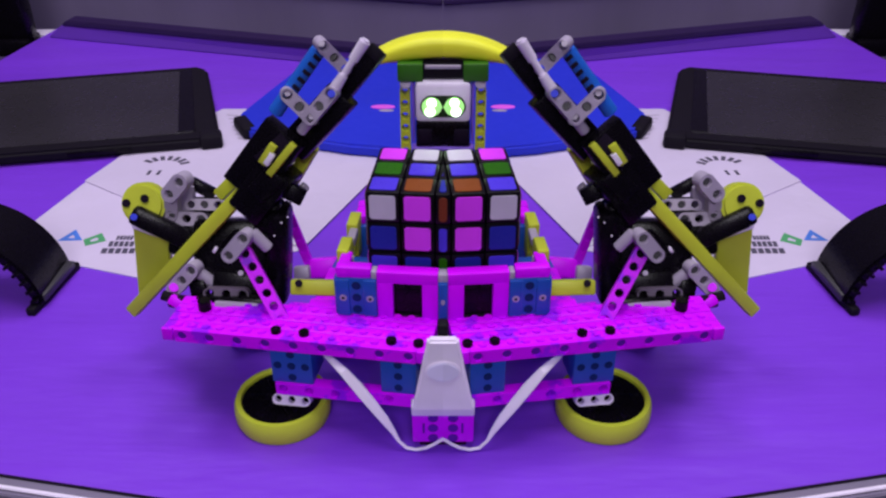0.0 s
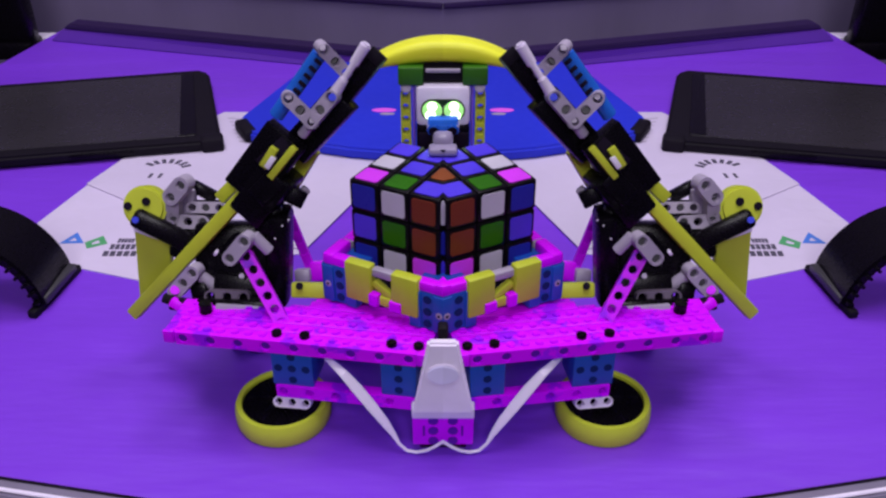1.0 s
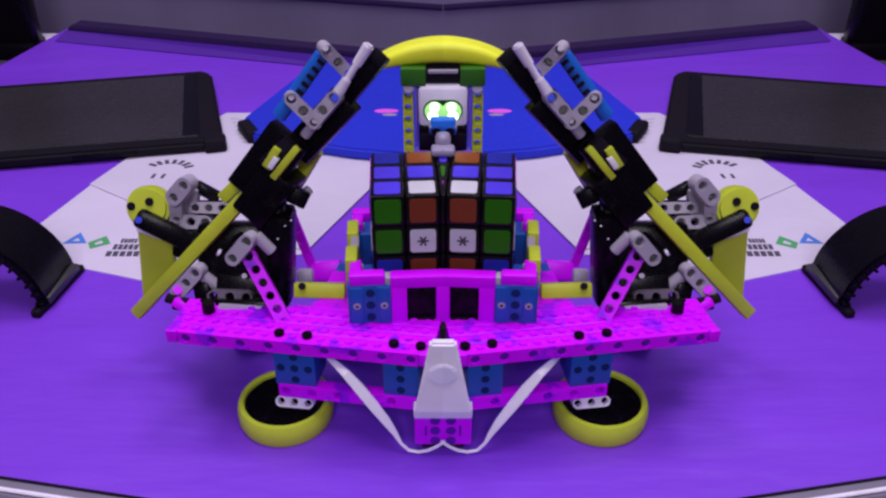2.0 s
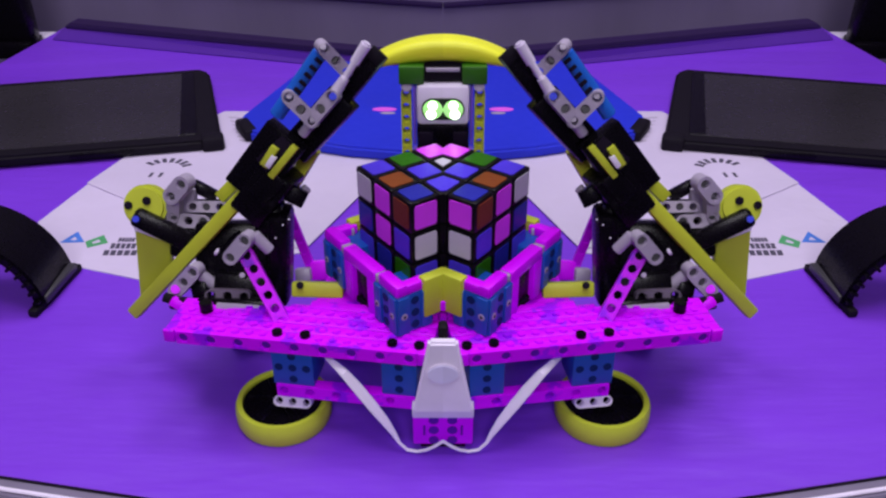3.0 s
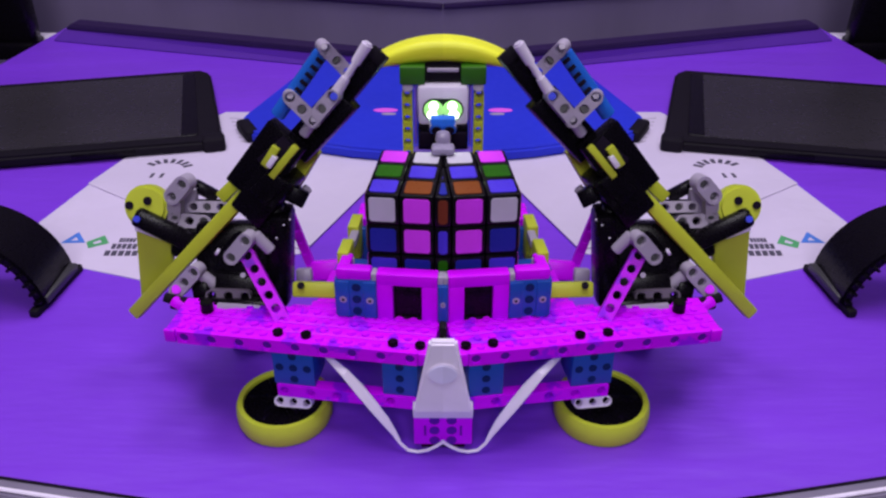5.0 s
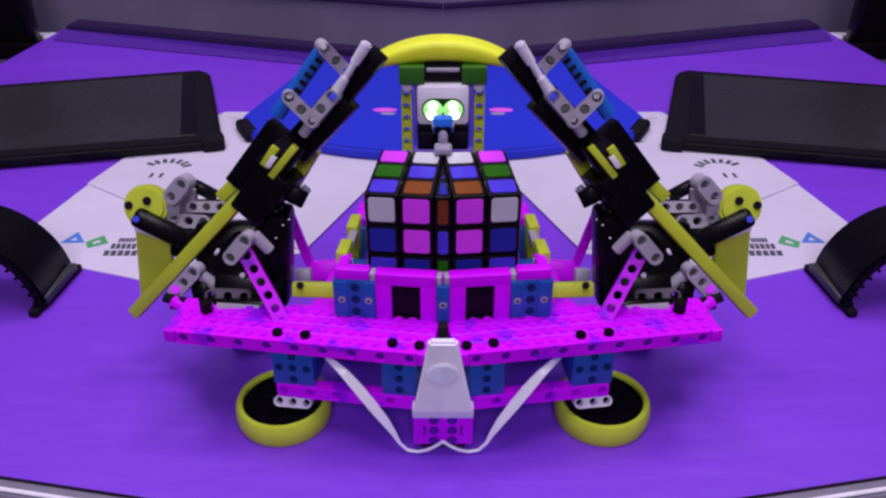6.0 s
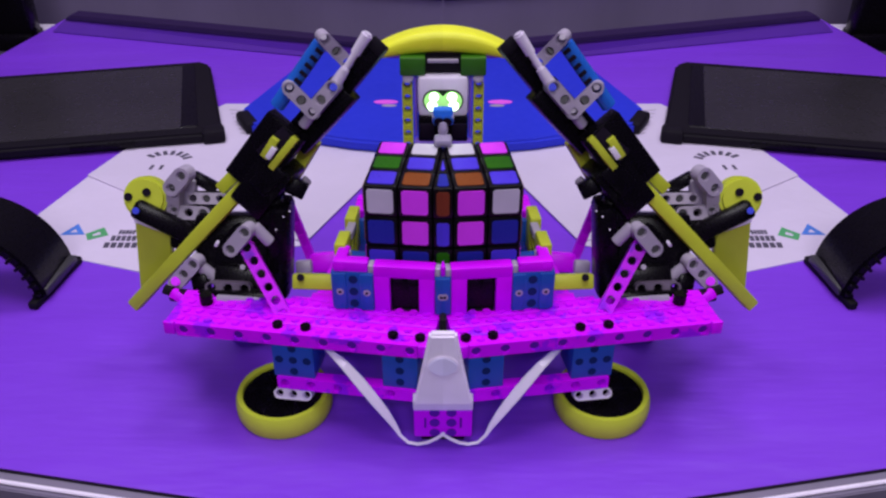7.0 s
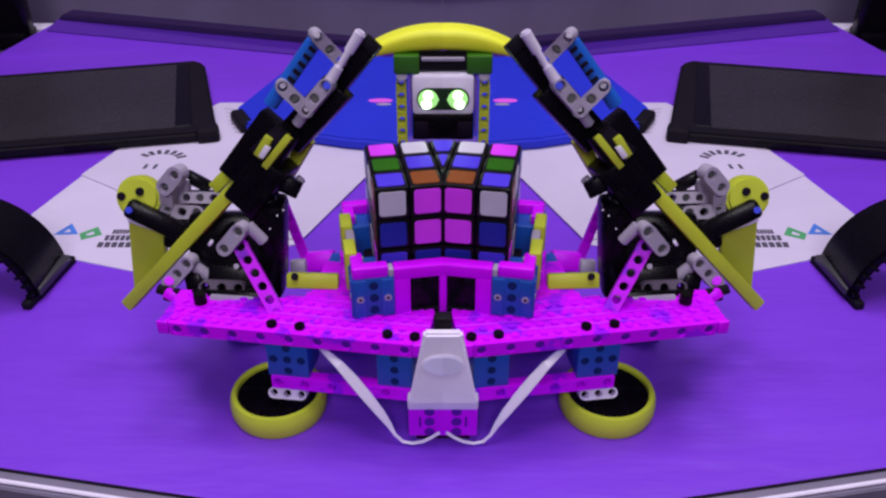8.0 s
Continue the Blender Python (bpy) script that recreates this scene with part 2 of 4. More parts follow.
def halve(ob, side, reach=1.0):
    """Cuts a thing's parts at the middle plane; parts that stay further off than reach are left whole."""
    for o in ob.children_recursive:
        if o.data:
            near = max((place_of(o) @ v.co).x * -side for v in o.data.vertices)
            if near < -reach:
                continue
            k = (side, o.data.materials[0].name)
            if k not in CUTS:
                CUTS[k] = cut_nodes(side, o.data.materials[0])
            o.modifiers.new("halved", "NODES").node_group = CUTS[k]


def half_pair(ob, reach=0.006):
    """A thing that the middle plane cuts, and its twin."""
    twin = pair(ob)
    halve(ob, -1, reach)
    halve(twin, 1, reach)
    return twin


# ---- the room and the table ----
def room():
    def half_and_half(name, pts, z0, z1, material, label, cat, bev=0.0):
        full = [(x, y) for x, y in pts] + [(-x, y) for x, y in reversed(pts) if x != 0]
        ob = part(name, prism(full, z0, z1, bev), material, None, label, False)
        return tagged(ob, label, cat, "", "structure")
    half_and_half("table", [(0, 290), (-250, 336), (-660, 416), (-640, 450), (-556, 1025), (-531, 1190), (0, 1056)], -22, 0, M_TABLE,
                  "violet table top with a smooth matt cover", "table")
    def strip(near, far):
        return [(0, near), (-250, near + 46), (-664, near + 126), (-664, far + 126), (-250, far + 46), (0, far)]
    half_and_half("trim", strip(278, 290.5), -30, 2, M_ALU, "grey edging along the table front", "trim", 0.8)
    half_and_half("trim", strip(280.6, 283.2), 2.4, 4.0, M_WHITE, "thin white line along the table front", "trim", 0.4)
    half_and_half("trim", strip(289.2, 290.8), 2.4, 3.0, M_DARK, "thin dark joint along the table cover", "trim")
    half_and_half("floor", [(0, -2500), (-3000, -2500), (-3000, 3000), (0, 3000)], -780, -750, M_FLOOR, "dark carpet floor of the hall", "floor")
    half_and_half("ceiling", [(0, -2500), (-3000, -2500), (-3000, 3000), (0, 3000)], 2100, 2140, M_CEIL, "plain pale ceiling", "ceiling")
    half_and_half("wall_back", [(0, 1130), (-900, 1350), (-3000, 1860), (-3000, 1920), (-900, 1410), (0, 1190)], -750, 2100, M_WALL,
                  "grey violet cloth partition behind the table", "wall")
    half_and_half("wall_front", [(0, -2500), (-3000, -2500), (-3000, -2440), (0, -2440)], -750, 2100, M_WALL, "grey violet hall wall", "wall")
    for s in (-1, 1):
        w = part("wall_side", block((s * 3000, 250, 675), (60, 5500, 2850), 0), M_WALL, None, "", False)
        tagged(w, "grey violet hall wall at the side", "wall", "", "structure")


def seams():
    for s in (-1, 1):
        ob = part("trim", bar((s * 1, 1128, 45.9), (s * 420, 1128 + 0.244 * 420, 47.4), 7, 5, (0, -1, 0.2), 1), M_RAILTOP, None)
        tagged(ob, "dark seam trim along the cloth partition", "trim", "", "structure")


def table_legs():
    for x, y in ((-560, 460), (-480, 1080), (560, 460), (480, 1080)):
        ob = part("table_leg", block((x, y, -386), (50, 50, 728), 3), M_BLACK, None)
        tagged(ob, "black square table leg standing on the carpet", "table leg", "table legs", "structure")


def rails():
    t = thing("border_rail", (-270, 1060, 0), "dark violet board rail along the far table edge", "rail", "table rails")
    for name, y0, y1, z0, z1, m, lab in (("board", 0, 22, 0, 17, M_RAIL, ""), ("cap", -1, 24, 17, 23.5, M_RAILTOP, "nearly black rounded top edge")):
        bm = prism([(-2, 977 + y0), (-532, 1121 + y0), (-528, 1121 + y1), (-2, 977 + y1)], z0, z1)
        for v in bm.verts:
            if v.co.x < -300:
                v.co.x += v.co.z * 1.25
        bmesh.ops.bevel(bm, geom=list(bm.edges), offset=1.5, segments=2, affect="EDGES")
        part(name, bm, m, t, lab)
    pair(t)
    t = thing("equipment_post", (-585, 1120, 0), "black upright post standing at the table corner", "post", "corner posts")
    part("post", block((-594.7, 1130, 130), (80, 30, 300), 4), M_BLACK, t)
    part("foot", block((-599.7, 1128, -11), (90, 44, 22), 3), M_BLACK, t)
    pair(t)
    t = thing("white_ledge", (-560, 1200, -4), "white ledge strip behind the table corner", "ledge", "ledges")
    part("strip", bar((-619.2, 1175, -15.5), (-540.5, 1175, -15.5), 26, 14, (0, 0, 1)), M_WHITE, t)
    pair(t)


def lamps():
    for x, y, z, size, watt in LAMPS:
        t = thing("ceiling_light", (x * 1000, y * 1000, z * 1000 + 60), "square white panel for ceiling light and added fill light", "light", "ceiling lights")
        part("housing", block((x * 1000, y * 1000, z * 1000 + 80), (size * 1000, size * 1000, 40), 3), M_WHITE, t)
        d = bpy.data.lights.new("ceiling_glow", "AREA")
        d.energy, d.size, d.color = watt, size, (0.97, 0.93, 1.0)
        o = new("ceiling_glow", d)
        o.matrix_world = pose(x, y, z + 0.04, 0, 0, 0)


# ---- things lying on the table ----
def papers():
    t = thing("printed_sheet", (-230, 640, 0), "white printed paper sheet with a small logo", "paper", "sheets")
    part("sheet", prism([(-344.3, 622.5), (-299.4, 558.2), (-231.7, 535.8), (-110, 576), (-150, 700), (-326, 700)], 0, 1.0), M_PAPER, t, "", False)

    def ink(name, pts, m, lab, z=1.0):
        part(name, prism(pts, z, z + 0.25), m, t, lab, False)

    def line(x, y, w, d, ang, name, m, lab, z=1.0):
        c, s = math.cos(radians(ang)), math.sin(radians(ang))
        ink(name, [(x + u * c - v * s, y + u * s + v * c) for u, v in ((0, 0), (w, 0), (w, d), (0, d))], m, lab, z)
    def outline(outer, inner, m):
        n = len(outer)
        for i in range(n):
            ink("logo_mark", [outer[i], outer[(i + 1) % n], inner[(i + 1) % n], inner[i]], m, "plain coloured outline mark")
    outline([(-312.7, 589.1), (-304.3, 607.3), (-292.9, 590.0)], [(-306.4, 593.0), (-303.6, 598.8), (-299.6, 593.4)], M_INKB)
    outline([(-292.3, 590.8), (-287.4, 581.1), (-273.3, 589.1), (-280.9, 601.7)], [(-286.8, 590.3), (-284.9, 587.4), (-279.6, 590.2), (-282.4, 594.6)], M_INKG)
    # three rows of lettering as bars
    for (ax, ay), (bx, by), (cx, cy) in [((-266.4, 597.2), (-252.5, 597.2), (-266.1, 590.8)), ((-269.8, 588.2), (-248.8, 588.2), (-269.0, 580.3)), ((-272.1, 577.6), (-244.6, 577.6), (-271.3, 569.9))]:
        for j in range(5):
            u0, u1 = j / 5, (j + 0.78) / 5
            ux, uy, vx, vy = bx - ax, by - ay, cx - ax, cy - ay
            ink("word_bar", [(ax + ux * u0, ay + uy * u0), (ax + ux * u1, ay + uy * u1), (ax + ux * u1 + vx, ay + uy * u1 + vy), (ax + ux * u0 + vx, ay + uy * u0 + vy)], M_INK,
                "grey unreadable lettering bar")
    for j in range(7):
        a = radians(150 - j * 20)
        line(-265 + 16 * math.cos(a), 724 + 13 * math.sin(a), 4, 9, math.degrees(a) - 90, "emblem_bar", M_INK, "grey emblem stroke", 2.2)
    for j in range(2):
        line(-276 + j * 9, 706, 3, 9, -4, "print_dot", M_INK, "short ink stroke", 2.2)
    pair(t)
    t = thing("blank_sheet", (-150, 740, 0), "white paper sheet with faint text lines", "paper", "sheets")
    part("sheet", prism([(-240, 866), (-312, 748), (-328, 694), (-250, 640), (-112, 577.5), (-30, 790), (-60, 866)], 1.2, 2.2), M_PAPER, t, "", False)
    for j in range(7):
        part("text_line", prism([(-232 + 4 * j, 850 - 10 * j), (-176 + 2 * j, 838 - 10 * j), (-176 + 2 * j, 836 - 10 * j), (-232 + 4 * j, 848 - 10 * j)], 2.2, 2.4), M_GREY, t,
             "faint unreadable text line", False)
    pair(t)


def tablet():
    t = thing("rugged_tablet", (-350, 840, 0), "dark tablet in a thick black rubber case", "tablet", "tablets")
    pts = [(-560, 696), (-236, 763), (-222, 775), (-226, 790), (-278, 962), (-292, 972), (-600, 900)]
    part("case", prism(pts, 1.3, 13, 3.0), M_RUBBER, t)
    ins = [(-560, 712), (-248, 778), (-298, 956), (-590, 890)]
    part("screen", prism(ins, 13, 13.6, 0.3), M_SCREEN, t, "dark glossy switched-off screen", False)
    part("bezel", prism([(-263, 776.5), (-247, 780), (-295, 956), (-308, 952)], 13.6, 14.2, 0.3), M_BLACK, t, "black bezel strip", False)
    for c in ((-230, 772),):
        part("corner_bumper", block((c[0], c[1], 8), (22, 22, 15), 4, (0, 0, 15)), M_RUBBER, t)
    part("side_key", block((-330, 744, 8), (60, 4, 5), 1.5, (0, 0, 12)), M_BLACK, t)
    pair(t)


def blue_case():
    t = thing("blue_tablet_case", (-100, 860, 2), "blue flat tablet case with dark corner bumpers", "tablet case", "tablet cases")
    pts = [(30, 729), (-1, 730), (-92, 747), (-192, 781), (-210, 806), (-212, 826), (-162, 1002), (-150, 1008), (-66, 983), (30, 979)]
    part("cover", prism(pts, 2.4, 14, 2.5), M_COVER, t)
    part("corner_bumper", block((-202, 803, 8), (16, 40, 13), 4, (0, 0, 28)), M_RUBBER, t, "dark grey corner bumper")
    part("print_mark", prism([(-64 + 13 * math.cos(radians(q)), 842 + 5.5 * math.sin(radians(q))) for q in range(0, 360, 24)], 14, 14.5), M_PINK, t, "pink printed oval mark", False)
    part("print_streak", prism([(-60 + 8 * math.cos(radians(q)), 832 + 3 * math.sin(radians(q))) for q in range(0, 360, 24)], 14, 14.4), M_GREY, t, "pale smear under the mark", False)
    part("front_lip", bar((-6, 735, 13), (-92, 752, 13), 4, 3, (0, 0, 1)), M_COVER, t)
    part("front_lip", bar((-92, 752, 13), (-176, 780, 13), 4, 3, (0, 0, 1)), M_COVER, t)
    half_pair(t)


def headband():
    t = thing("curved_band", (-330, 520, 0), "black curved plastic band with a toothed edge", "band", "curved bands")
    n = 30
    bm = bmesh.new()
    prev = None
    for i in range(n):
        a = radians(3 + 150 * i / (n - 1))
        row = []
        for rx, rz, y in ((60, 61, 495), (60, 61, 548), (52, 53, 548), (52, 53, 495)):
            row.append(bm.verts.new((-345 + rx * math.cos(a), y, 1 + rz * math.sin(a))))
        if prev:
            for k in range(4):
                bm.faces.new((prev[k], prev[(k + 1) % 4], row[(k + 1) % 4], row[k]))
        else:
            bm.faces.new(row)
        prev = row
    bm.faces.new(prev[::-1])
    bmesh.ops.recalc_face_normals(bm, faces=bm.faces)
    bmesh.ops.bevel(bm, geom=[e for e in bm.edges if e.calc_face_angle(0) > 0.7], offset=1.5, segments=2, affect="EDGES")
    part("band", bm, M_BLACK, t)
    part("foot", bar((-292, 487, 3), (-283, 551, 3), 7, 6, (0, 0, 1), 1.5), M_RUBBER, t, "dark rubber foot")
    part("foot_lip", bar((-287, 498, 8), (-283, 544, 8), 6, 6, (0, 0, 1), 1), M_FOOT, t, "grey foot plate")
    for i in range(16):
        a = radians(8 + 120 * i / 15)
        part("tooth", block((-345 + 56 * math.cos(a), 493, 1 + 57 * math.sin(a)), (5, 4, 2.4), 0.5, (0, -math.degrees(a), 0)), M_BLACK, t)
    pair(t)


# ---- the building-set machine ----
YAW = -8.4
PLATE = mm(-157, 381.3, 67.2, 0, 0, YAW)


def on_plate(x, y, z):
    return tuple(PLATE @ Vector((x, y, z)))


def base_frame():
    t = thing("base_frame", (-85, 400, 0), "magenta building-set base plate on blue bricks and yellow wheels", "machine base", "base frames")
    # top deck as a grid of round-holed strips
    for k in range(4):
        part("deck_strip", block(on_plate(75.5, 4 + 8 * k, -0.9 - 0.15 * (k % 2)), (151, 7.8, 7), 0.7, (0, 0, YAW)), M_PATCHY, t)
    part("deck_strip", block(on_plate(112, 36, -0.9), (76, 7.8, 7), 0.7, (0, 0, YAW)), M_PATCHY, t)
    part("rear_plate", block(on_plate(112, 62, -7), (78, 44, 6), 0.8, (0, 0, YAW)), M_PATCHY, t, "lower magenta plate under the turning cradle")
    for i in range(18):
        for k in (0, 1, 2, 3):
            if k == 0 and 8 + 8 * i in (64, 80, 128, 144) or k == 2 and i == 1:
                continue
            part("deck_stud", pin(on_plate(8 + 8 * i, 4 + 8 * k, 2.0), on_plate(8 + 8 * i, 4 + 8 * k, 3.7), 2.5, 0.4), M_PATCHY, t)
    for x, w in ((3.2, 6.4), (147.4, 7.2)):
        part("end_cap", block(on_plate(x, -1, -0.5), (w, 2.8, 8.1), 0.6, (0, 0, YAW)), M_PATCHY, t)
    bm = bmesh.new()
    m = PLATE @ mm(11.5, -1.0, -0.5, 90, 0, 0)
    liftarm(bm, m, 9, 16.0, 8.2, 3.0, 2.8, square=True)
    edge = part("front_beam", bm, M_PATCHY, t, "magenta edge beam with round holes")
    # dark discs paint the shade inside the beam's holes
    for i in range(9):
        part("beam_hole", pin(on_plate(11.5 + 16 * i, -1.2, -0.5), on_plate(11.5 + 16 * i, -0.6, -0.5), 3.0, 0.1), M_HOLESHADE, edge)
    for x in (64, 80, 129, 144):
        part("black_pin", pin(on_plate(x, 5, 2.5), on_plate(x, 5, 5.2), 2.9), M_BLACK, t)
    part("corner_peg", pin(on_plate(17, 20, 2.5), on_plate(17, 20, 9), 3.7), M_BLACK, t)
    for x0, w in ((60, 24), (123, 20)):
        c = on_plate(x0 + w / 2, 12, -17.5)
        b = part("blue_brick", block(c, (w, 22, 25), 0.8, (0, 0, YAW)), M_BLUE, t)
        # dark blue discs paint shaded holes on the closed brick face
        for u, v in ((0, 8), (-8, 0), (0, 0), (8, 0), (0, -8)):
            if abs(u) > w / 2 - 3:
                continue
            part("pin_hole", pin(on_plate(x0 + w / 2 + u, 1.2, -17.5 + v), on_plate(x0 + w / 2 + u, 0.7, -17.5 + v), 2.4, 0.1), M_BLUESHADE, b)
    bm = bmesh.new()
    liftarm(bm, PLATE @ mm(66, 3, -33.5, 90, 0, 0), 6, 15.4, 8.0, 7.4, square=True)
    part("lower_beam", bm, M_PATCHY, t)
    part("rear_beam", bar(on_plate(50, 60, -33), on_plate(148, 60, -33), 9, 9, (0, -1, 0)), M_PATCHY, t)
    part("rear_web", bar(on_plate(60, 40, -16), on_plate(146, 40, -16), 26, 5, (0, -1, 0)), M_PATCHY, t)
    # wheel laid flat as a foot
    w = part("wheel", ring((-97, 388, 0), 28.7, 24, 14.4), M_WHEEL, t, "yellow-green wheel lying flat as a foot")
    bm = bmesh.new()
    rod(bm, mm(-97, 388, 7), 24.2, 11.6, bev=1.2)
    part("hub_disc", bm, M_BLACK, w)
    for j in range(6):
        a = radians(60 * j)
        part("spoke", bar((-97 + 6 * math.cos(a), 388 + 6 * math.sin(a), 12.9), (-97 + 21 * math.cos(a), 388 + 21 * math.sin(a), 12.9), 5, 1.4, (0, 0, 1), 0.4), M_BLACK, w)
    part("axle_block", beam((-96, 377, 22), (-80, 375, 22), (0, -0.9, 0.4), 6.4, 6), M_WHITE, t, "white axle connector")
    part("axle", pin((-97, 388, 10), (-97, 388, 34), 2.6), M_BLACK, t)
    part("rear_leg", block((-60, 452, 31), (24, 24, 62), 1, (0, 0, YAW)), M_BLUE, t)
    part("rear_leg", block((-130, 462, 31), (24, 24, 62), 1, (0, 0, YAW)), M_BLUE, t)
    pair(t)


def flipper():
    t = thing("flipper_arm", (-130, 440, 70), "leaning lever arm of yellow beams, black motor and grey connectors", "lever arm", "flipper arms")
    F = (0, -0.9, 0.42)
    part("yellow_beam", bar((-196.1, 436, 41.4), (-112.5, 436, 130.0), 8.2, 8, F, 1.3), M_YEL, t, "long yellow-green lever beam")
    part("yellow_stub", bar((-132.9, 446, 118.8), (-117.6, 446, 133.7), 7.4, 8, F, 1.0), M_YEL, t)
    part("yellow_stub", bar((-94.2, 450, 119.4), (-76.0, 450, 148.5), 8.1, 8, F, 1.0), M_YEL, t)
    part("motor_body", bar((-115.4, 435.5, 128.2), (-86.9, 435.5, 164.5), 25.7, 10, F, 1.0), M_BLACK, t, "black motor housing")
    part("motor_window", bar((-102.0, 429.5, 146.1), (-85.4, 429.5, 160.6), 12.7, 2, F, 0.4), M_DARK, t)
    part("gear_box", bar((-114.5, 438, 113.3), (-91.7, 438, 142.0), 22.0, 22, F, 2.0), M_BLACK, t)
    part("gear_box_lid", bar((-106.9, 428, 128.3), (-92.6, 428, 142.6), 12.9, 6, F, 1.5), M_BLACK, t)
    part("inner_beam", bar((-101.0, 427.5, 148.5), (-93.3, 427.5, 159.8), 4.7, 3, F, 0.4), M_YEL, t)
    part("inner_beam", bar((-97.5, 427, 142.0), (-82.2, 427, 160.4), 4.1, 4, F, 0.5), M_YEL, t)
    part("white_tab", bar((-98.6, 426, 148.6), (-94.0, 426, 155.0), 3.2, 3, F, 0.3), M_WHITE, t)
    part("upper_beam", bar((-85.4, 444, 150.5), (-54.9, 444, 183.3), 18.1, 12, F, 1.0), M_BLACK, t)
    part("narrow_beam", bar((-58.4, 445, 180.2), (-35.6, 445, 207.6), 10.7, 10, F, 0.8), M_BLACK, t)
    part("beam_tip", bar((-39.0, 439.5, 204.8), (-34.5, 439.5, 210.0), 9.1, 2, F, 0.3), M_RUBBER, t)
    part("side_lug", bar((-92.6, 440, 126.4), (-82.2, 440, 120.5), 9.9, 14, F, 1.0), M_BLACK, t)
    part("side_lug_pin", bar((-84.7, 446, 125.2), (-81.0, 446, 121.5), 5.3, 6, F, 1.0), M_GREY, t)
    part("grey_connector", beam((-83.8, 430, 188.0), (-72.2, 430, 174.7), F, 7.6, 7.5), M_GREY, t)
    part("grey_connector", beam((-72.2, 430, 174.7), (-59.9, 430, 188.7), F, 7.7, 7.5), M_GREY, t)
    part("grey_connector", beam((-63.9, 432, 214.6), (-53.9, 438, 200.3), F, 7.1, 7.5), M_GREY, t)
    part("blue_axle", pin((-59.5, 425.4, 190.1), (-59.5, 426.4, 189.6), 2.1, 0.2, None), M_COVER, t)
    part("silver_pin", pin((-83.0, 427.4, 189.6), (-83.7, 430, 187.9), 1.7, 0.3, None), M_GREY, t)
    part("silver_pin", pin((-71.5, 427.4, 176.4), (-72.0, 430, 174.6), 1.7, 0.3, None), M_GREY, t)
    part("silver_pin", pin((-63.0, 427.4, 216.5), (-63.5, 430, 215.1), 1.7, 0.3, None), M_GREY, t)
    part("grey_peg", pin((-73.6, 432, 171.6), (-78.8, 432, 165.2), 2.9, 0.4, None), M_GREY, t)
    b = part("blue_spring_rod", pin((-92.7, 437, 174.8), (-66.1, 437, 209.9), 4.2, 0.4, None), M_ROD, t, "blue slotted rod")
    part("slot", bar((-80.7, 432.6, 192.2), (-77.7, 432.9, 188.9), 2.2, 1.5, F, 0.2), M_DARK, b)
    part("slot", bar((-77.5, 432.6, 196.4), (-74.5, 432.9, 193.1), 2.2, 1.5, F, 0.2), M_DARK, b)
    part("slot", bar((-74.4, 432.6, 200.5), (-71.4, 432.9, 197.3), 2.2, 1.5, F, 0.2), M_DARK, b)
    part("slot", bar((-71.3, 432.6, 204.6), (-68.3, 432.9, 201.4), 2.2, 1.5, F, 0.2), M_DARK, b)
    part("slot", bar((-68.2, 432.6, 208.6), (-65.2, 432.9, 205.5), 2.2, 1.5, F, 0.2), M_DARK, b)
    part("milky_link", pin((-59.3, 431, 189.5), (-52.7, 431, 199.0), 3.4, 0.8, 2.5), M_CLEAR, t, "milky translucent link")
    part("milky_link", pin((-52.8, 432, 198.6), (-47.6, 432, 206.4), 1.9, 0.3, None), M_CLEAR, t)
    part("milky_link", pin((-48.3, 433, 205.1), (-40.6, 433, 216.7), 2.7, 1.0, 3.2), M_CLEAR, t)
    part("tower_motor", bar((-151.4, 445, 78.8), (-106.0, 445, 78.8), 43.6, 26, F, 4), M_BLACK, t, "glossy black motor block")
    part("tower_motor", bar((-139.0, 430, 67.8), (-105.0, 430, 63.7), 17.2, 20, F, 2), M_BLACK, t)
    part("tower_leg", bar((-96.0, 436, 116.6), (-102.4, 436, 52.4), 13, 22, F, 4), M_BLACK, t, "glossy black upright leg")
    part("tower_shoulder", bar((-111.3, 440, 109.5), (-95.4, 440, 107.6), 20.1, 24, F, 4), M_BLACK, t)
    part("crank_beam", bar((-185.0, 440, 109.9), (-150.4, 440, 88.7), 12.1, 9, F, 3), M_BLACK, t, "black crank beam")
    part("crank_pin", pin((-181.3, 433, 111.1), (-182.4, 436, 109.2), 2.0, 0.2, None), M_COVER, t)
    part("side_plate", bar((-167.9, 448, 89.2), (-127.0, 448, 83.1), 21.5, 10, F, 3), M_BLACK, t)
    part("dark_brace", bar((-135.5, 436, 78.3), (-119.5, 436, 96.3), 13.8, 8, F, 2), M_BLACK, t)
    d = part("round_head", pin((-179.9, 446, 112.4), (-179.9, 456.8, 107.4), 13.2, 2.0), M_YEL, t, "round yellow-green cap with two holes")
    part("cap_hole", pin((-189.3, 445.23, 113.6), (-189.3, 446.23, 113.2), 2.5, 0.1), M_DARK, d)
    part("cap_hole", pin((-178.2, 446.2, 116.2), (-178.2, 447.2, 115.8), 2.5, 0.1), M_DARK, d)
    up = Matrix(((1, 0, 0, 0), (0, 0, -1, 450), (0, 1, 0, 0), (0, 0, 0, 1)))
    part("yellow_panel", prism([(-189.0, 96.4), (-168.9, 86.8), (-170.7, 69.4), (-195.4, 43.6)], -3, 3, 0.8, up), M_YEL, t, "yellow-green side panel")
    part("white_strip", bar((-188.4, 448, 98.4), (-168.5, 448, 89.6), 5.5, 7, F, 0.6), M_WHITE, t)
    part("grey_connector", beam((-164.1, 450, 101.0), (-146.7, 450, 100.2), F, 8.4, 8), M_GREY, t)
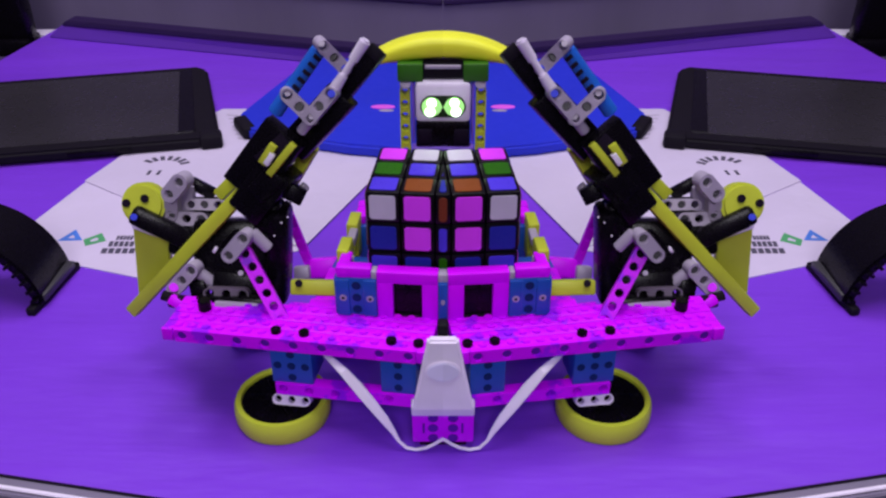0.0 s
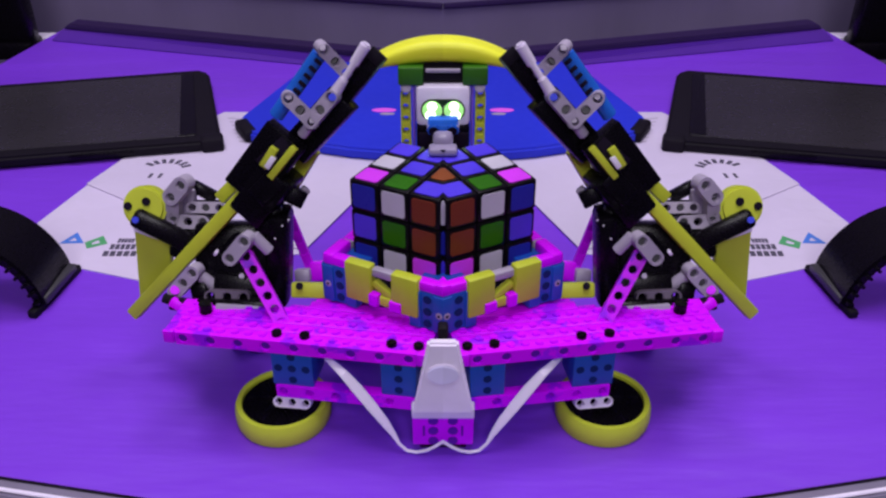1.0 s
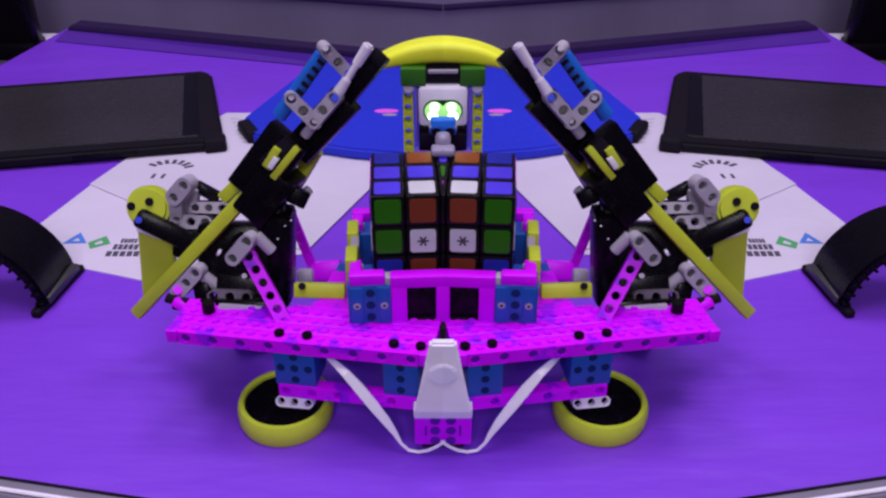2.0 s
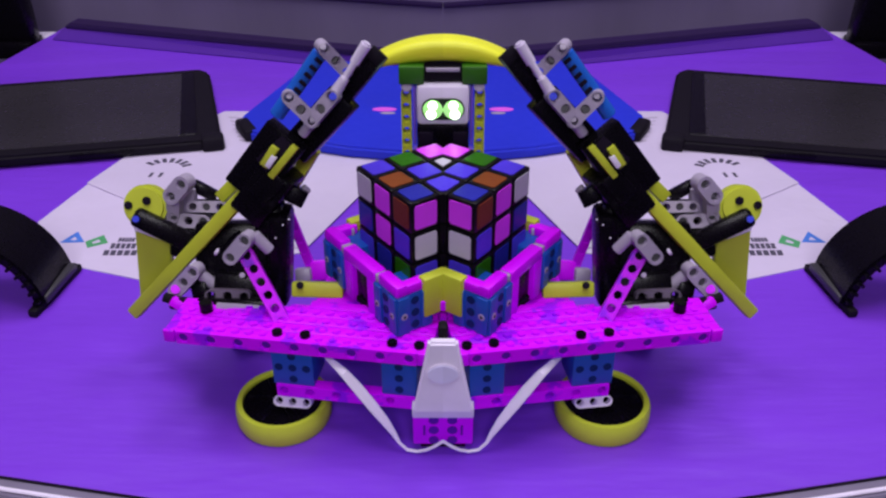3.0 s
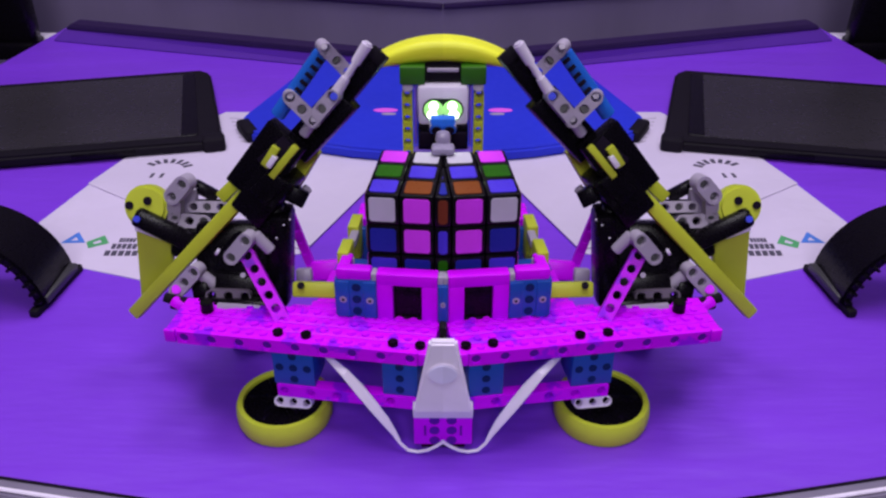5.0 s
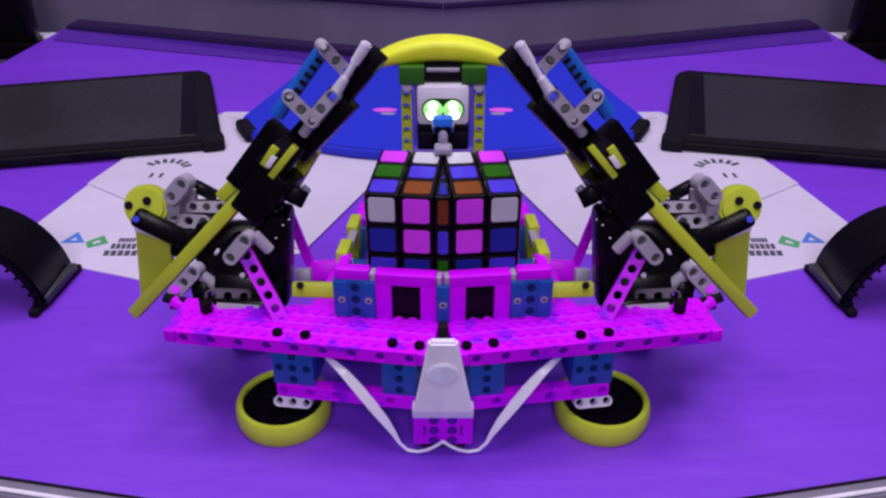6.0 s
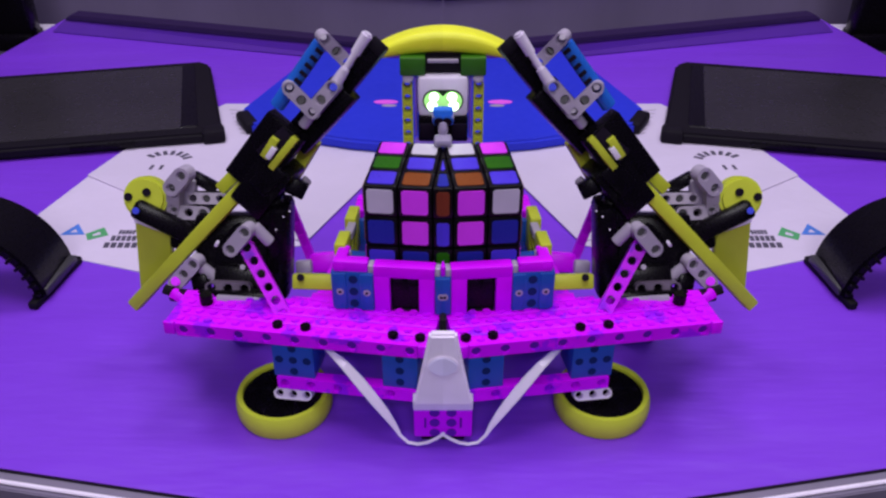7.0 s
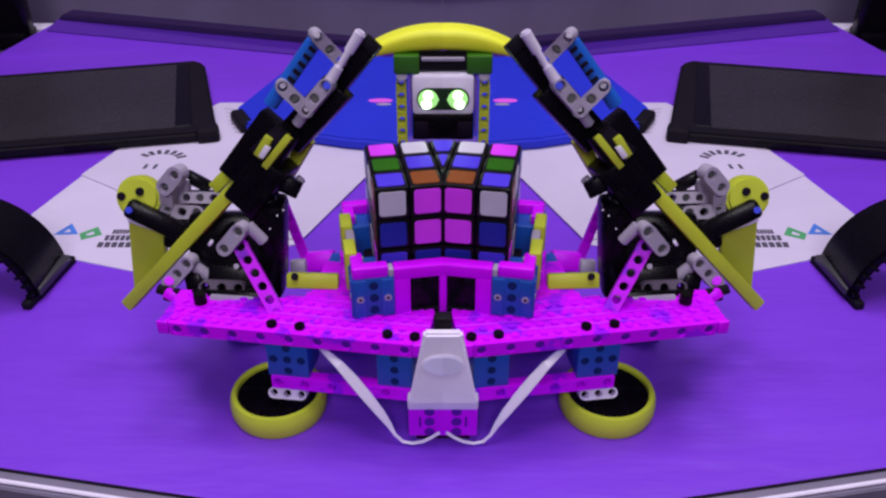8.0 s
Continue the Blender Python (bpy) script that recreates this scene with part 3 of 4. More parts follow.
    part("grey_connector", beam((-152.3, 453, 108.8), (-136.0, 453, 108.4), F, 6.6, 8), M_GREY, t)
    part("grey_connector", beam((-154.5, 449, 126.8), (-161.7, 449, 118.8), F, 10.2, 9, n=2), M_GREY, t)
    part("grey_connector", beam((-162.4, 450.5, 115.5), (-164.1, 450.5, 104.5), F, 8.0, 8, n=2), M_GREY, t)
    part("bracket_core", bar((-169, 459, 96.6), (-140, 459, 96.6), 10, 3, F, 0.6), M_BLACK, t)
    part("bracket_core", bar((-161, 463, 104.0), (-134, 463, 104.0), 8, 3, F, 0.6), M_BLACK, t)
    part("grey_housing", bar((-170.6, 462, 96.0), (-140.2, 462, 96.9), 11, 8, F, 2.5), M_GREY, t)
    part("grey_housing", bar((-160.1, 460, 97.2), (-154.5, 460, 119.9), 9, 8, F, 2.5), M_GREY, t)
    part("black_wedge", bar((-154.6, 462, 119.7), (-140.4, 462, 110.4), 7.6, 8, F, 2), M_BLACK, t)
    part("grey_connector", beam((-161.6, 425, 66.7), (-148.9, 425, 80.5), F, 9.2, 8), M_GREY, t)
    part("grey_peg", pin((-147.8, 427, 77.2), (-139.5, 427, 69.0), 3.7, 0.4, None), M_GREY, t)
    part("magenta_pin", pin((-161.0, 420, 70.4), (-162.3, 424, 67.5), 2.9, 0.4, None), M_MAG, t)
    part("dark_bush", bar((-152.2, 424, 65.7), (-142.4, 424, 67.7), 11.6, 8, F, 1.5), M_BLACK, t)
    part("dark_connector", beam((-137.6, 414, 70.5), (-118.3, 414, 69.7), F, 7.4, 7), M_DIMGREY, t, "dark grey connector")
    part("grey_rail", bar((-132.8, 404, 69.4), (-98.8, 404, 67.8), 4.3, 5, F, 0.8), M_GREY, t, "light grey cross axle")
    # dark blocks added to darken the deck where it lies in shade
    part("motor_mount", bar((-144.6, 412, 65.4), (-103.6, 408, 66.5), 9, 14, F, 1.5), M_BLACK, t)
    part("motor_mount", bar((-163.3, 416, 63.8), (-145.5, 414, 62.3), 7, 10, F, 1.5), M_DARK, t)
    # tiny white dots stand for highlights on the glossy black leg
    part("steel_dot", pin((-98.4, 423.9, 103.8), (-98.8, 425.5, 102.9), 0.5, 0.05), M_WHITE, t)
    part("steel_dot", pin((-93.3, 423.9, 112.5), (-93.7, 425.5, 111.6), 0.5, 0.05), M_WHITE, t)
    part("steel_dot", pin((-89.4, 423.9, 116.2), (-89.7, 425.5, 115.3), 0.5, 0.05), M_WHITE, t)
    part("grey_stud", pin((-119.5, 418.5, 81.5), (-120.2, 421, 79.9), 1.6, 0.3), M_GREY, t)
    part("magenta_clip", bar((-162.3, 414, 66.8), (-154.4, 412, 62.5), 6, 6, F, 1.2), M_MAG, t)
    part("low_link", bar((-169.3, 420, 65.1), (-151.7, 420, 58.1), 5.4, 6, F, 1.0), M_RUBBER, t)
    part("strut", beam((-112.4, 409, 101.0), (-92.6, 392, 67.6), (0.2, -0.9, 0.3), 8.4, 7), M_PATCHY, t, "magenta holed strut beam")
    part("grey_connector", beam((-119.0, 404, 104.0), (-109.8, 404, 115.0), F, 8.6, 8, n=2), M_GREY, t)
    part("grey_peg", pin((-106.5, 408, 115.4), (-98.8, 408, 105.0), 3.3, 0.4, None), M_GREY, t)
    part("chrome_stud", pin((-136.1, 428, 92.4), (-134.6, 428, 91.3), 2.3, 0.4, None), M_CLEAR, t)
    # dark sockets sunk into the grey connectors
    n = Vector(F).normalized()
    for at in ((-78.0, 430, 181.3), (-66.0, 430, 181.7), (-59.0, 435, 207.4), (-154.5, 449, 126.8), (-161.7, 449, 118.8), (-164.1, 450.5, 104.5), (-146.7, 450, 100.2), (-144.1, 453, 108.6),
               (-119.0, 404, 104.0), (-109.8, 404, 115.0), (-148.9, 425, 80.5), (-155.2, 425, 73.6)):
        p = Vector(at)
        part("socket", pin(p - 3.2 * n, p + 2.4 * n, 2.5, 0.1), M_FOOT, t, "dark socket")
    part("rear_strut", beam((-98.6, 472, 92.0), (-86.6, 468, 52.0), (0.1, -0.9, 0.3), 5.6, 7, skip=range(9)), M_MAG, t)
    part("rear_block", bar((-87.2, 466, 54.1), (-68.6, 466, 55.8), 12.6, 10, F, 1.5), M_MAG, t)
    part("rear_post", bar((-81.0, 470, 34.4), (-79.0, 470, 51.5), 11.4, 10, F, 1.5), M_MAG, t)
    part("grey_link", bar((-96.6, 460, 54.5), (-86.2, 460, 55.3), 8.8, 8, F, 1.5), M_GREY, t)
    part("yellow_crossbeam", bar((-92.4, 426, 66.8), (-61.3, 426, 66.0), 9.2, 8, F, 1.2), M_YEL, t, "yellow-green cross beam")
    # dark disc painted for the shaded hole
    part("beam_hole", pin((-86.8, 421.5, 72.3), (-86.8, 422.5, 71.6), 2.2, 0.1, None), M_DARK, t)
    pair(t)


def hub():
    t = thing("control_hub", (-8, 370, 0), "white wedge-shaped controller with a round button", "controller", "controllers")

    def wedge(z0, z1, w0, w1, y0, y1, back):
        bm = bmesh.new()
        v = [bm.verts.new(c) for c in ((-w0, y0, z0), (w0, y0, z0), (w0 - 1, back, z0), (-w0 + 1, back, z0), (-w1, y1, z1), (w1, y1, z1), (w1, back, z1), (-w1, back, z1))]
        for q in ((3, 2, 1, 0), (4, 5, 6, 7), (0, 1, 5, 4), (1, 2, 6, 5), (2, 3, 7, 6), (3, 0, 4, 7)):
            bm.faces.new([v[i] for i in q])
        bmesh.ops.bevel(bm, geom=list(bm.edges), offset=1.3, segments=3, affect="EDGES")
        return bm
    part("shell", wedge(36.2, 82.3, 17.8, 8.6, 349.6, 352.2, 358), M_WHITE, t)
    part("lower_shell", block((0, 368, 32.8), (36.4, 30, 6.9), 1), M_CLEAR, t, "milky lower shell")
    part("connector_block", block((0, 371, 17.6), (36, 28, 23.4), 1), M_MAG, t, "magenta connector block with round holes")
    # dark discs and a slot paint the shaded sockets on the block
    for z in (9.5, 17.0, 24.5):
        part("socket_hole", pin((-6.2, 357.2, z), (-6.2, 356.6, z), 2.9, 0.1), M_HOLESHADE, t)
    part("side_slot", block((-11.5, 356.8, 17), (1.2, 0.8, 7), 0.1), M_HOLESHADE, t)
    tilt_m = mm(0, 350.6, 63.2, 88, 0, 0)
    for name, r, up, high, m, lab in (("button_rim", 9.4, -0.2, 0.9, M_WHITE, ""), ("button_cap", 8.2, 0.1, 1.4, M_BUTTON, "pale round button")):
        bm = bmesh.new()
        rod(bm, tilt_m @ Matrix.Diagonal((1.1, 0.75, 1, 1)) @ mm(0, 0, up), r, high)
        part(name, bm, m, t, lab)
    part("foot_block", block((0, 372, 3), (28, 22, 6), 0.5), M_DARK, t)
    part("rear_plug", block((0, 362, 82), (7, 8, 12), 1.8), M_RUBBER, t, "dark cable plug")
    half_pair(t)


def cable():
    t = thing("ribbon_cable", (-50, 362, 0), "flat white ribbon cable looping to the controller", "cable", "cables")
    pts = [(-68.0, 376, 56.0), (-62.5, 369, 56.5), (-55.4, 363.5, 53.0), (-48.2, 361, 44.3), (-40.7, 359, 33.7), (-33.8, 358, 22.9), (-28.9, 357, 14.4), (-25.8, 356.5, 7.5), (-21.4, 356, 2.6), (-15.9, 355.5, 1.8), (-10.3, 355, 3.6), (-5.2, 354.5, 7.2), (-0.6, 354.5, 11.1)]
    part("ribbon", tube(pts, [1.06, 1.85, 2.57, 3.10, 3.10, 2.64, 1.72, 1.00, 1.00, 1.00, 1.00, 1.00, 1.00], 10, 0.8), M_WHITE, t)
    pair(t)


def sensor_tower():
    t = thing("sensor_tower", (-20, 500, 0), "white twin-lens sensor in a yellow frame under a yellow arch", "sensor tower", "sensor towers")
    col = part("column", beam((-24.2, 500, 20), (-24.2, 500, 164), (0, -1, 0), 6.4, 8), M_YEL, t)
    part("column_knob", pin((-23.6, 498, 168.5), (-23.6, 494, 170), 3.4, 0.8), M_GREY, col, "pale pin at the column head")
    part("green_brick", block((-20.6, 500, 177.0), (15.4, 14, 11.2), 0.8), M_GREEN, t)
    part("column_foot", block((-25, 500, 9), (24, 40, 18), 1), M_BLUE, t)
    part("top_bar", block((0, 502, 177), (28, 12, 9), 1), M_RUBBER, t)
    part("silver_strip", block((0, 495, 180.2), (23, 2, 2.4), 0.6), M_GREY, t)
    part("sensor_body", block((0, 500, 158.4), (35.6, 18, 26), 3), M_WHITE, t, "white sensor housing")
    up = Matrix(((1, 0, 0, 0), (0, 0, -1, 490.9), (0, 1, 0, 0), (0, 0, 0, 1)))
    plate = [(math.copysign(7.6, math.cos(a)) + 7.0 * math.cos(a), 156.6 + 7.0 * math.sin(a)) for a in [radians(7.5 + 15 * q) for q in range(24)]]
    part("eye_recess", prism(plate, -0.9, 0.9, 0.2, up), M_LENSPLATE, t, "dark oval lens plate")
    lens = part("lens", pin((-7.6, 490.6, 156.6), (-7.6, 488.6, 156.6), 6.1, 0.9), M_EYEG, t, "glowing green-white lens")
    part("lens_core", pin((-7.6, 488.9, 159.6), (-7.6, 488.0, 159.6), 2.9, 0.4), M_EYE, lens, "bright white lens core")
    part("lens_core", pin((-8.6, 488.9, 153.8), (-8.6, 487.9, 153.8), 3.1, 0.4), M_EYE, lens, "bright white lens core")
    part("indicator", pin((-2.2, 490.2, 156.4), (-2.2, 489.6, 156.4), 1.2, 0.1), M_EYEG, t, "small green indicator light")
    part("sensor_base", block((0, 500, 137.5), (35, 20, 16), 1), M_BLACK, t)
    part("base_lug", block((-12, 489.6, 137), (9, 2, 10), 0.8), M_DARK, t)
    part("side_plate", block((-19.2, 503, 150), (1.6, 14, 40), 0.5), M_VIOLETPART, t, "violet side plate")
    part("cross_frame", block((0, 506, 20), (60, 12, 10), 1), M_BLUE, t)
    part("cross_plate", block((0, 492, 128.5), (40, 8, 3), 0.6), M_VIOLETPART, t)
    # rounded arch, lofted from side to side
    bm = bmesh.new()
    rows = []
    for i in range(37):
        x = -46.5 + 2 * i
        hi, lo = 119 + math.sqrt(78 ** 2 - (x + 1.5) ** 2), -17 + math.sqrt(200 ** 2 - x * x)
        hi = max(hi, lo + 1.5)
        rows.append([bm.verts.new((x, 508 + 10 * math.copysign(abs(math.cos(a)) ** 0.6, math.cos(a)), (hi + lo) / 2 + (hi - lo) / 2 * math.copysign(abs(math.sin(a)) ** 0.6, math.sin(a))))
                     for a in [radians(22.5 * q + 11.25) for q in range(16)]])
    for a, b in zip(rows, rows[1:]):
        for q in range(16):
            bm.faces.new((a[q], a[(q + 1) % 16], b[(q + 1) % 16], b[q]))
    bm.faces.new(rows[0])
    bm.faces.new(rows[-1])
    bmesh.ops.recalc_face_normals(bm, faces=bm.faces)
    part("arch", bm, M_BRIGHT, t, "bright yellow curved arch", True, 60)
    half_pair(t)


def probe():
    t = thing("probe_arm", (0, 470, 150), "blue beam arm with a milky colour probe head", "probe", "probe arms")
    part("arm_beam", block((15, 471, 155), (47, 7, 10), 1.2), M_AZUR, t, "bright blue arm beam")
    for x in (-4.9, 4.3, 13.5, 22.7, 31.9):
        part("pin_collar", pin((x, 466.6, 153.0), (x, 467.9, 153.4), 3.9, 0.5), M_ROD, t)
        part("beam_hole", pin((x, 466.0, 152.8), (x, 466.7, 153.0), 2.9, 0.1), M_DARK, t)
    part("beam_end", pin((-9.0, 471, 154.0), (-6.6, 471, 154.0), 4.0, 1.0), M_MILK, t, "milky bush on the beam end")
    part("upper_bar", block((20, 474, 163), (40, 6, 5.4), 1.0), M_BLACK, t, "black bar over the arm")
    part("upper_plate", block((24, 470.6, 161.4), (30, 2, 2.2), 0.4), M_WHITE, t, "pale strip under the bar")
    part("stem", block((8.8, 461, 150.6), (28.4, 7, 9), 3.0, (-20, 0, 0)), M_MILK, t, "milky rounded stem")
    part("head", block((8.8, 455, 146.2), (33.4, 11, 5.0), 2.4), M_MILK, t, "milky probe head")
    for x in (1.5, 12.5):
        part("head_notch", prism([(x - 2.6, 149.0), (x + 2.6, 149.0), (x + 0.8, 146.0)], -0.3, 0.3, 0.0, Matrix(((1, 0, 0, 0), (0, 0, -1, 448.6), (0, 1, 0, 0), (0, 0, 0, 1)))), M_DARK, t)
    part("head_stand", block((30, 456, 150), (14, 12, 8), 1), M_BLACK, t)
    return t


# ---- turning cradle and cube ----
PIVOT = (-16.9, 429.4)


def cradle():
    cx, cy = PIVOT
    t = thing("turning_cradle", (cx, cy, 69), "turning cradle of magenta frames, blue corner bricks and yellow guides", "cradle", "cradles")

    def B(name, x, y, z, sx, sy, sz, m, label="", bev=0.8, parent=None):
        return part(name, block((cx + x, cy + y, z - 3.2), (sx, sy, sz), bev), m, parent or t, label)
    bm = bmesh.new()
    rod(bm, mm(cx, cy, 71.6), 26, 5)
    rod(bm, mm(cx, cy, 66.4), 13, 5.4)
    part("turntable", bm, M_RUBBER, t)
    B("floor_plate", 0, 0, 79, 58, 58, 7, M_DARK)
    for sx in (-1, 1):
        for sy in (-1, 1):
            b = B("corner_brick", sx * 28.5, sy * 28.5, 86, 23, 23, 25, M_BLUE, "blue corner brick with pin holes")
            for dx, dz in ((0, 8), (0, 0), (0, -8)):
                for q in (0, 1):
                    p = (cx + sx * 28.5 + dx, cy + sy * 40.1, 82.6 + dz) if q else (cx + sx * 40.1, cy + sy * 28.5 + dx, 82.6 + dz)
                    e = (0, sy * 0.4, 0) if q else (sx * 0.4, 0, 0)
                    part("pin_hole", pin(p, tuple(a + c for a, c in zip(p, e)), 2.6, 0.1), M_BLUESHADE, b)
            for dx in (-7.6, 7.6):
                for q in (0, 1):
                    p = (cx + sx * 28.5 + dx, cy + sy * 40.4, 82.6) if q else (cx + sx * 40.4, cy + sy * 28.5 + dx, 82.6)
                    part("rib", block(p, (7.2, 1.4, 24) if q else (1.4, 7.2, 24), 0.5), M_BLUE, b)
                    e = (0, sy, 0) if q else (sx, 0, 0)
                    part("axle_end", pin(tuple(a + 0.4 * c for a, c in zip(p, e)), tuple(a + 1.0 * c for a, c in zip(p, e)), 2.1, 0.2), M_GREY, b, "pale axle end")
                    part("axle_slot", pin(tuple(a + 0.9 * c for a, c in zip(p, e)), tuple(a + 1.15 * c for a, c in zip(p, e)), 0.9, 0.05), M_DARK, b)
            B("corner_holder", sx * 30, sy * 36, 101.4, 20, 7.4, 7.2, M_MAG, bev=1.5)
            B("corner_holder", sx * 36.4, sy * 30, 101.0, 7, 20, 6.2, M_MAG, bev=1.5)
    for s in (-1, 1):
        B("frame_top", 0, s * 36, 99.6, 34.2, 8.1, 7.4, M_MAG, "magenta frame bar")
        for u in (-1, 1):
            B("frame_leg", u * 12.6, s * 36, 83.7, 9.0, 8, 26.8, M_MAG)
            B("grey_bush", u * 18.6, s * 36, 99.5, 3, 7, 7, M_GREY)
        B("inner_wall", 0, s * 35.5, 85.5, 16.4, 3, 24, M_BLACK)
        B("frame_stud", -4.0, s * 37.4, 93.5, 5, 1.2, 3.4, M_RUBBER)
        B("frame_stud", 4.0, s * 37.4, 93.5, 5, 1.2, 3.4, M_RUBBER)
        B("frame_step", 0, s * 37.0, 72, 16, 2.6, 4, M_DARK)
        for u in (-1, 1):
            B("yellow_guide", s * 39, u * 15.0, 93, 7, 16.8, 25, M_YEL, "yellow-green guide panel", 1.2)
        B("guide_bar", s * 38.5, 0, 84, 5, 14, 6, M_YEL)
        part("guide_brace", bar((cx + s * 38, cy - 6.5, 83), (cx + s * 38, cy + 6.5, 91), 4.5, 4, (s, 0, 0), 0.6), M_YEL, t)
        B("guide_link", s * 41.5, -9.5, 84.5, 5, 7.5, 6.5, M_MAG)
        B("guide_link", s * 41.5, 4.5, 85, 5, 6, 8, M_MAG)
        B("guide_bush", s * 37.5, 0, 101.0, 5, 13.6, 5, M_GREY)
        for u in (-1, 1):
            B("grey_bush", s * 35, u * 23.8, 100, 6, 2, 6, M_GREY)
    return t


FACES = {
    "front": "wmr bmv vbg", "left": "bwr vgr bwm", "back": "grg gwr brg", "right": "mmb wrw vgb", "top": "mwv gvv vob",
}


def cube():
    t = thing("puzzle_cube", (0, 0, 114.5), "scrambled black puzzle cube with coloured stickers", "puzzle cube", "cubes")
    cubies = {}
    for i in (-1, 0, 1):
        for j in (-1, 0, 1):
            for k in (-1, 0, 1):
                if (i, j, k) != (0, 0, 0):
                    cubies[i, j, k] = part("cubie", block((19 * i, 19 * j, 114.5 + 19 * k), (18.7, 18.7, 18.7), 1.3), M_BODY, t)
    c = Vector((0, 0, 114.5))
    axes = {"front": ((1, 0, 0), (0, 0, -1), (0, -1, 0)), "left": ((0, -1, 0), (0, 0, -1), (-1, 0, 0)),
            "back": ((-1, 0, 0), (0, 0, -1), (0, 1, 0)), "right": ((0, 1, 0), (0, 0, -1), (1, 0, 0)), "top": ((1, 0, 0), (0, -1, 0), (0, 0, 1))}
    for face, rows in FACES.items():
        u, v, w = (Vector(a) for a in axes[face])
        for r, row in enumerate(rows.split()):
            for q, key in enumerate(row):
                m = Matrix((u, v, u.cross(v))).transposed().to_4x4()
                m.translation = c + u * 19 * (q - 1) + v * 19 * (r - 1) + w * 28.55
                bm = bmesh.new()
                box(bm, m, 14.4, 14.4, 0.6, 0, 1)
                es = [e for e in bm.edges if abs((e.verts[0].co - e.verts[1].co).normalized().dot(w)) > 0.9]
                bmesh.ops.bevel(bm, geom=es, offset=0.8, segments=2, affect="EDGES")
                at = u * (q - 1) + v * (r - 1) + w
                st = part("sticker", bm, STICK[key], cubies[round(at.x), round(at.y), round(at.z)], "", False)
                if face == "back" and r == q == 1:
                    for a in (0, 60, 120):
                        bm = bmesh.new()
                        box(bm, m @ mm(0, 0, 0.35 if u.cross(v).dot(w) > 0 else -0.35, 0, 0, a), 6.5, 1.2, 0.2, 0)
                        part("printed_mark", bm, M_INK, st, "plain grey mark on the white sticker", False)
    return t


# ---- build ----
room()
seams()
table_legs()
lamps()
rails()
papers()
tablet()
blue_case()
headband()
base_frame()
flipper()
hub()
cable()
sensor_tower()
PROBE = probe()
PROBE_TWIN = half_pair(PROBE, 1.0)
PAIRS.pop()
CRADLE, CUBE = cradle(), cube()
SPIN_THINGS = []
for spun in (CRADLE, CUBE):
    twin = pair(spun)
    PAIRS.pop()
    halve(spun, -1)
    halve(twin, 1)
    SPIN_THINGS.append((spun, twin))

# sideways drift of both halves: degrees about the upright axis as a slope of 1/1500, and millimetres across
DRIFT = [(0.0, 0.6, 0.4), (0.5, 1.0, -0.3), (1.0, 3.1, -0.1), (1.5, 8.6, 0.1), (1.7, 8.2, 0.1), (2.8, 4.2, 0.0), (3.0, 3.9, 0.0), (3.5, 2.8, -0.9), (4.0, 4.6, 0.0), (4.5, 6.0, 0.0),
         (4.7, 6.0, 0.0), (5.8, 4.9, -0.1), (6.0, 4.8, -0.1), (6.5, 8.2, -0.1), (7.0, 7.2, -0.25), (7.5, 2.8, -0.4), (8.0, -0.5, -1.3)]


def drift(t):
    a, x = (np.interp(t, [q[0] for q in DRIFT], [q[k] for q in DRIFT]) for k in (1, 2))
    return pose(x * 0.001, 0, 0, 0, 0, -math.degrees(a / 1500))


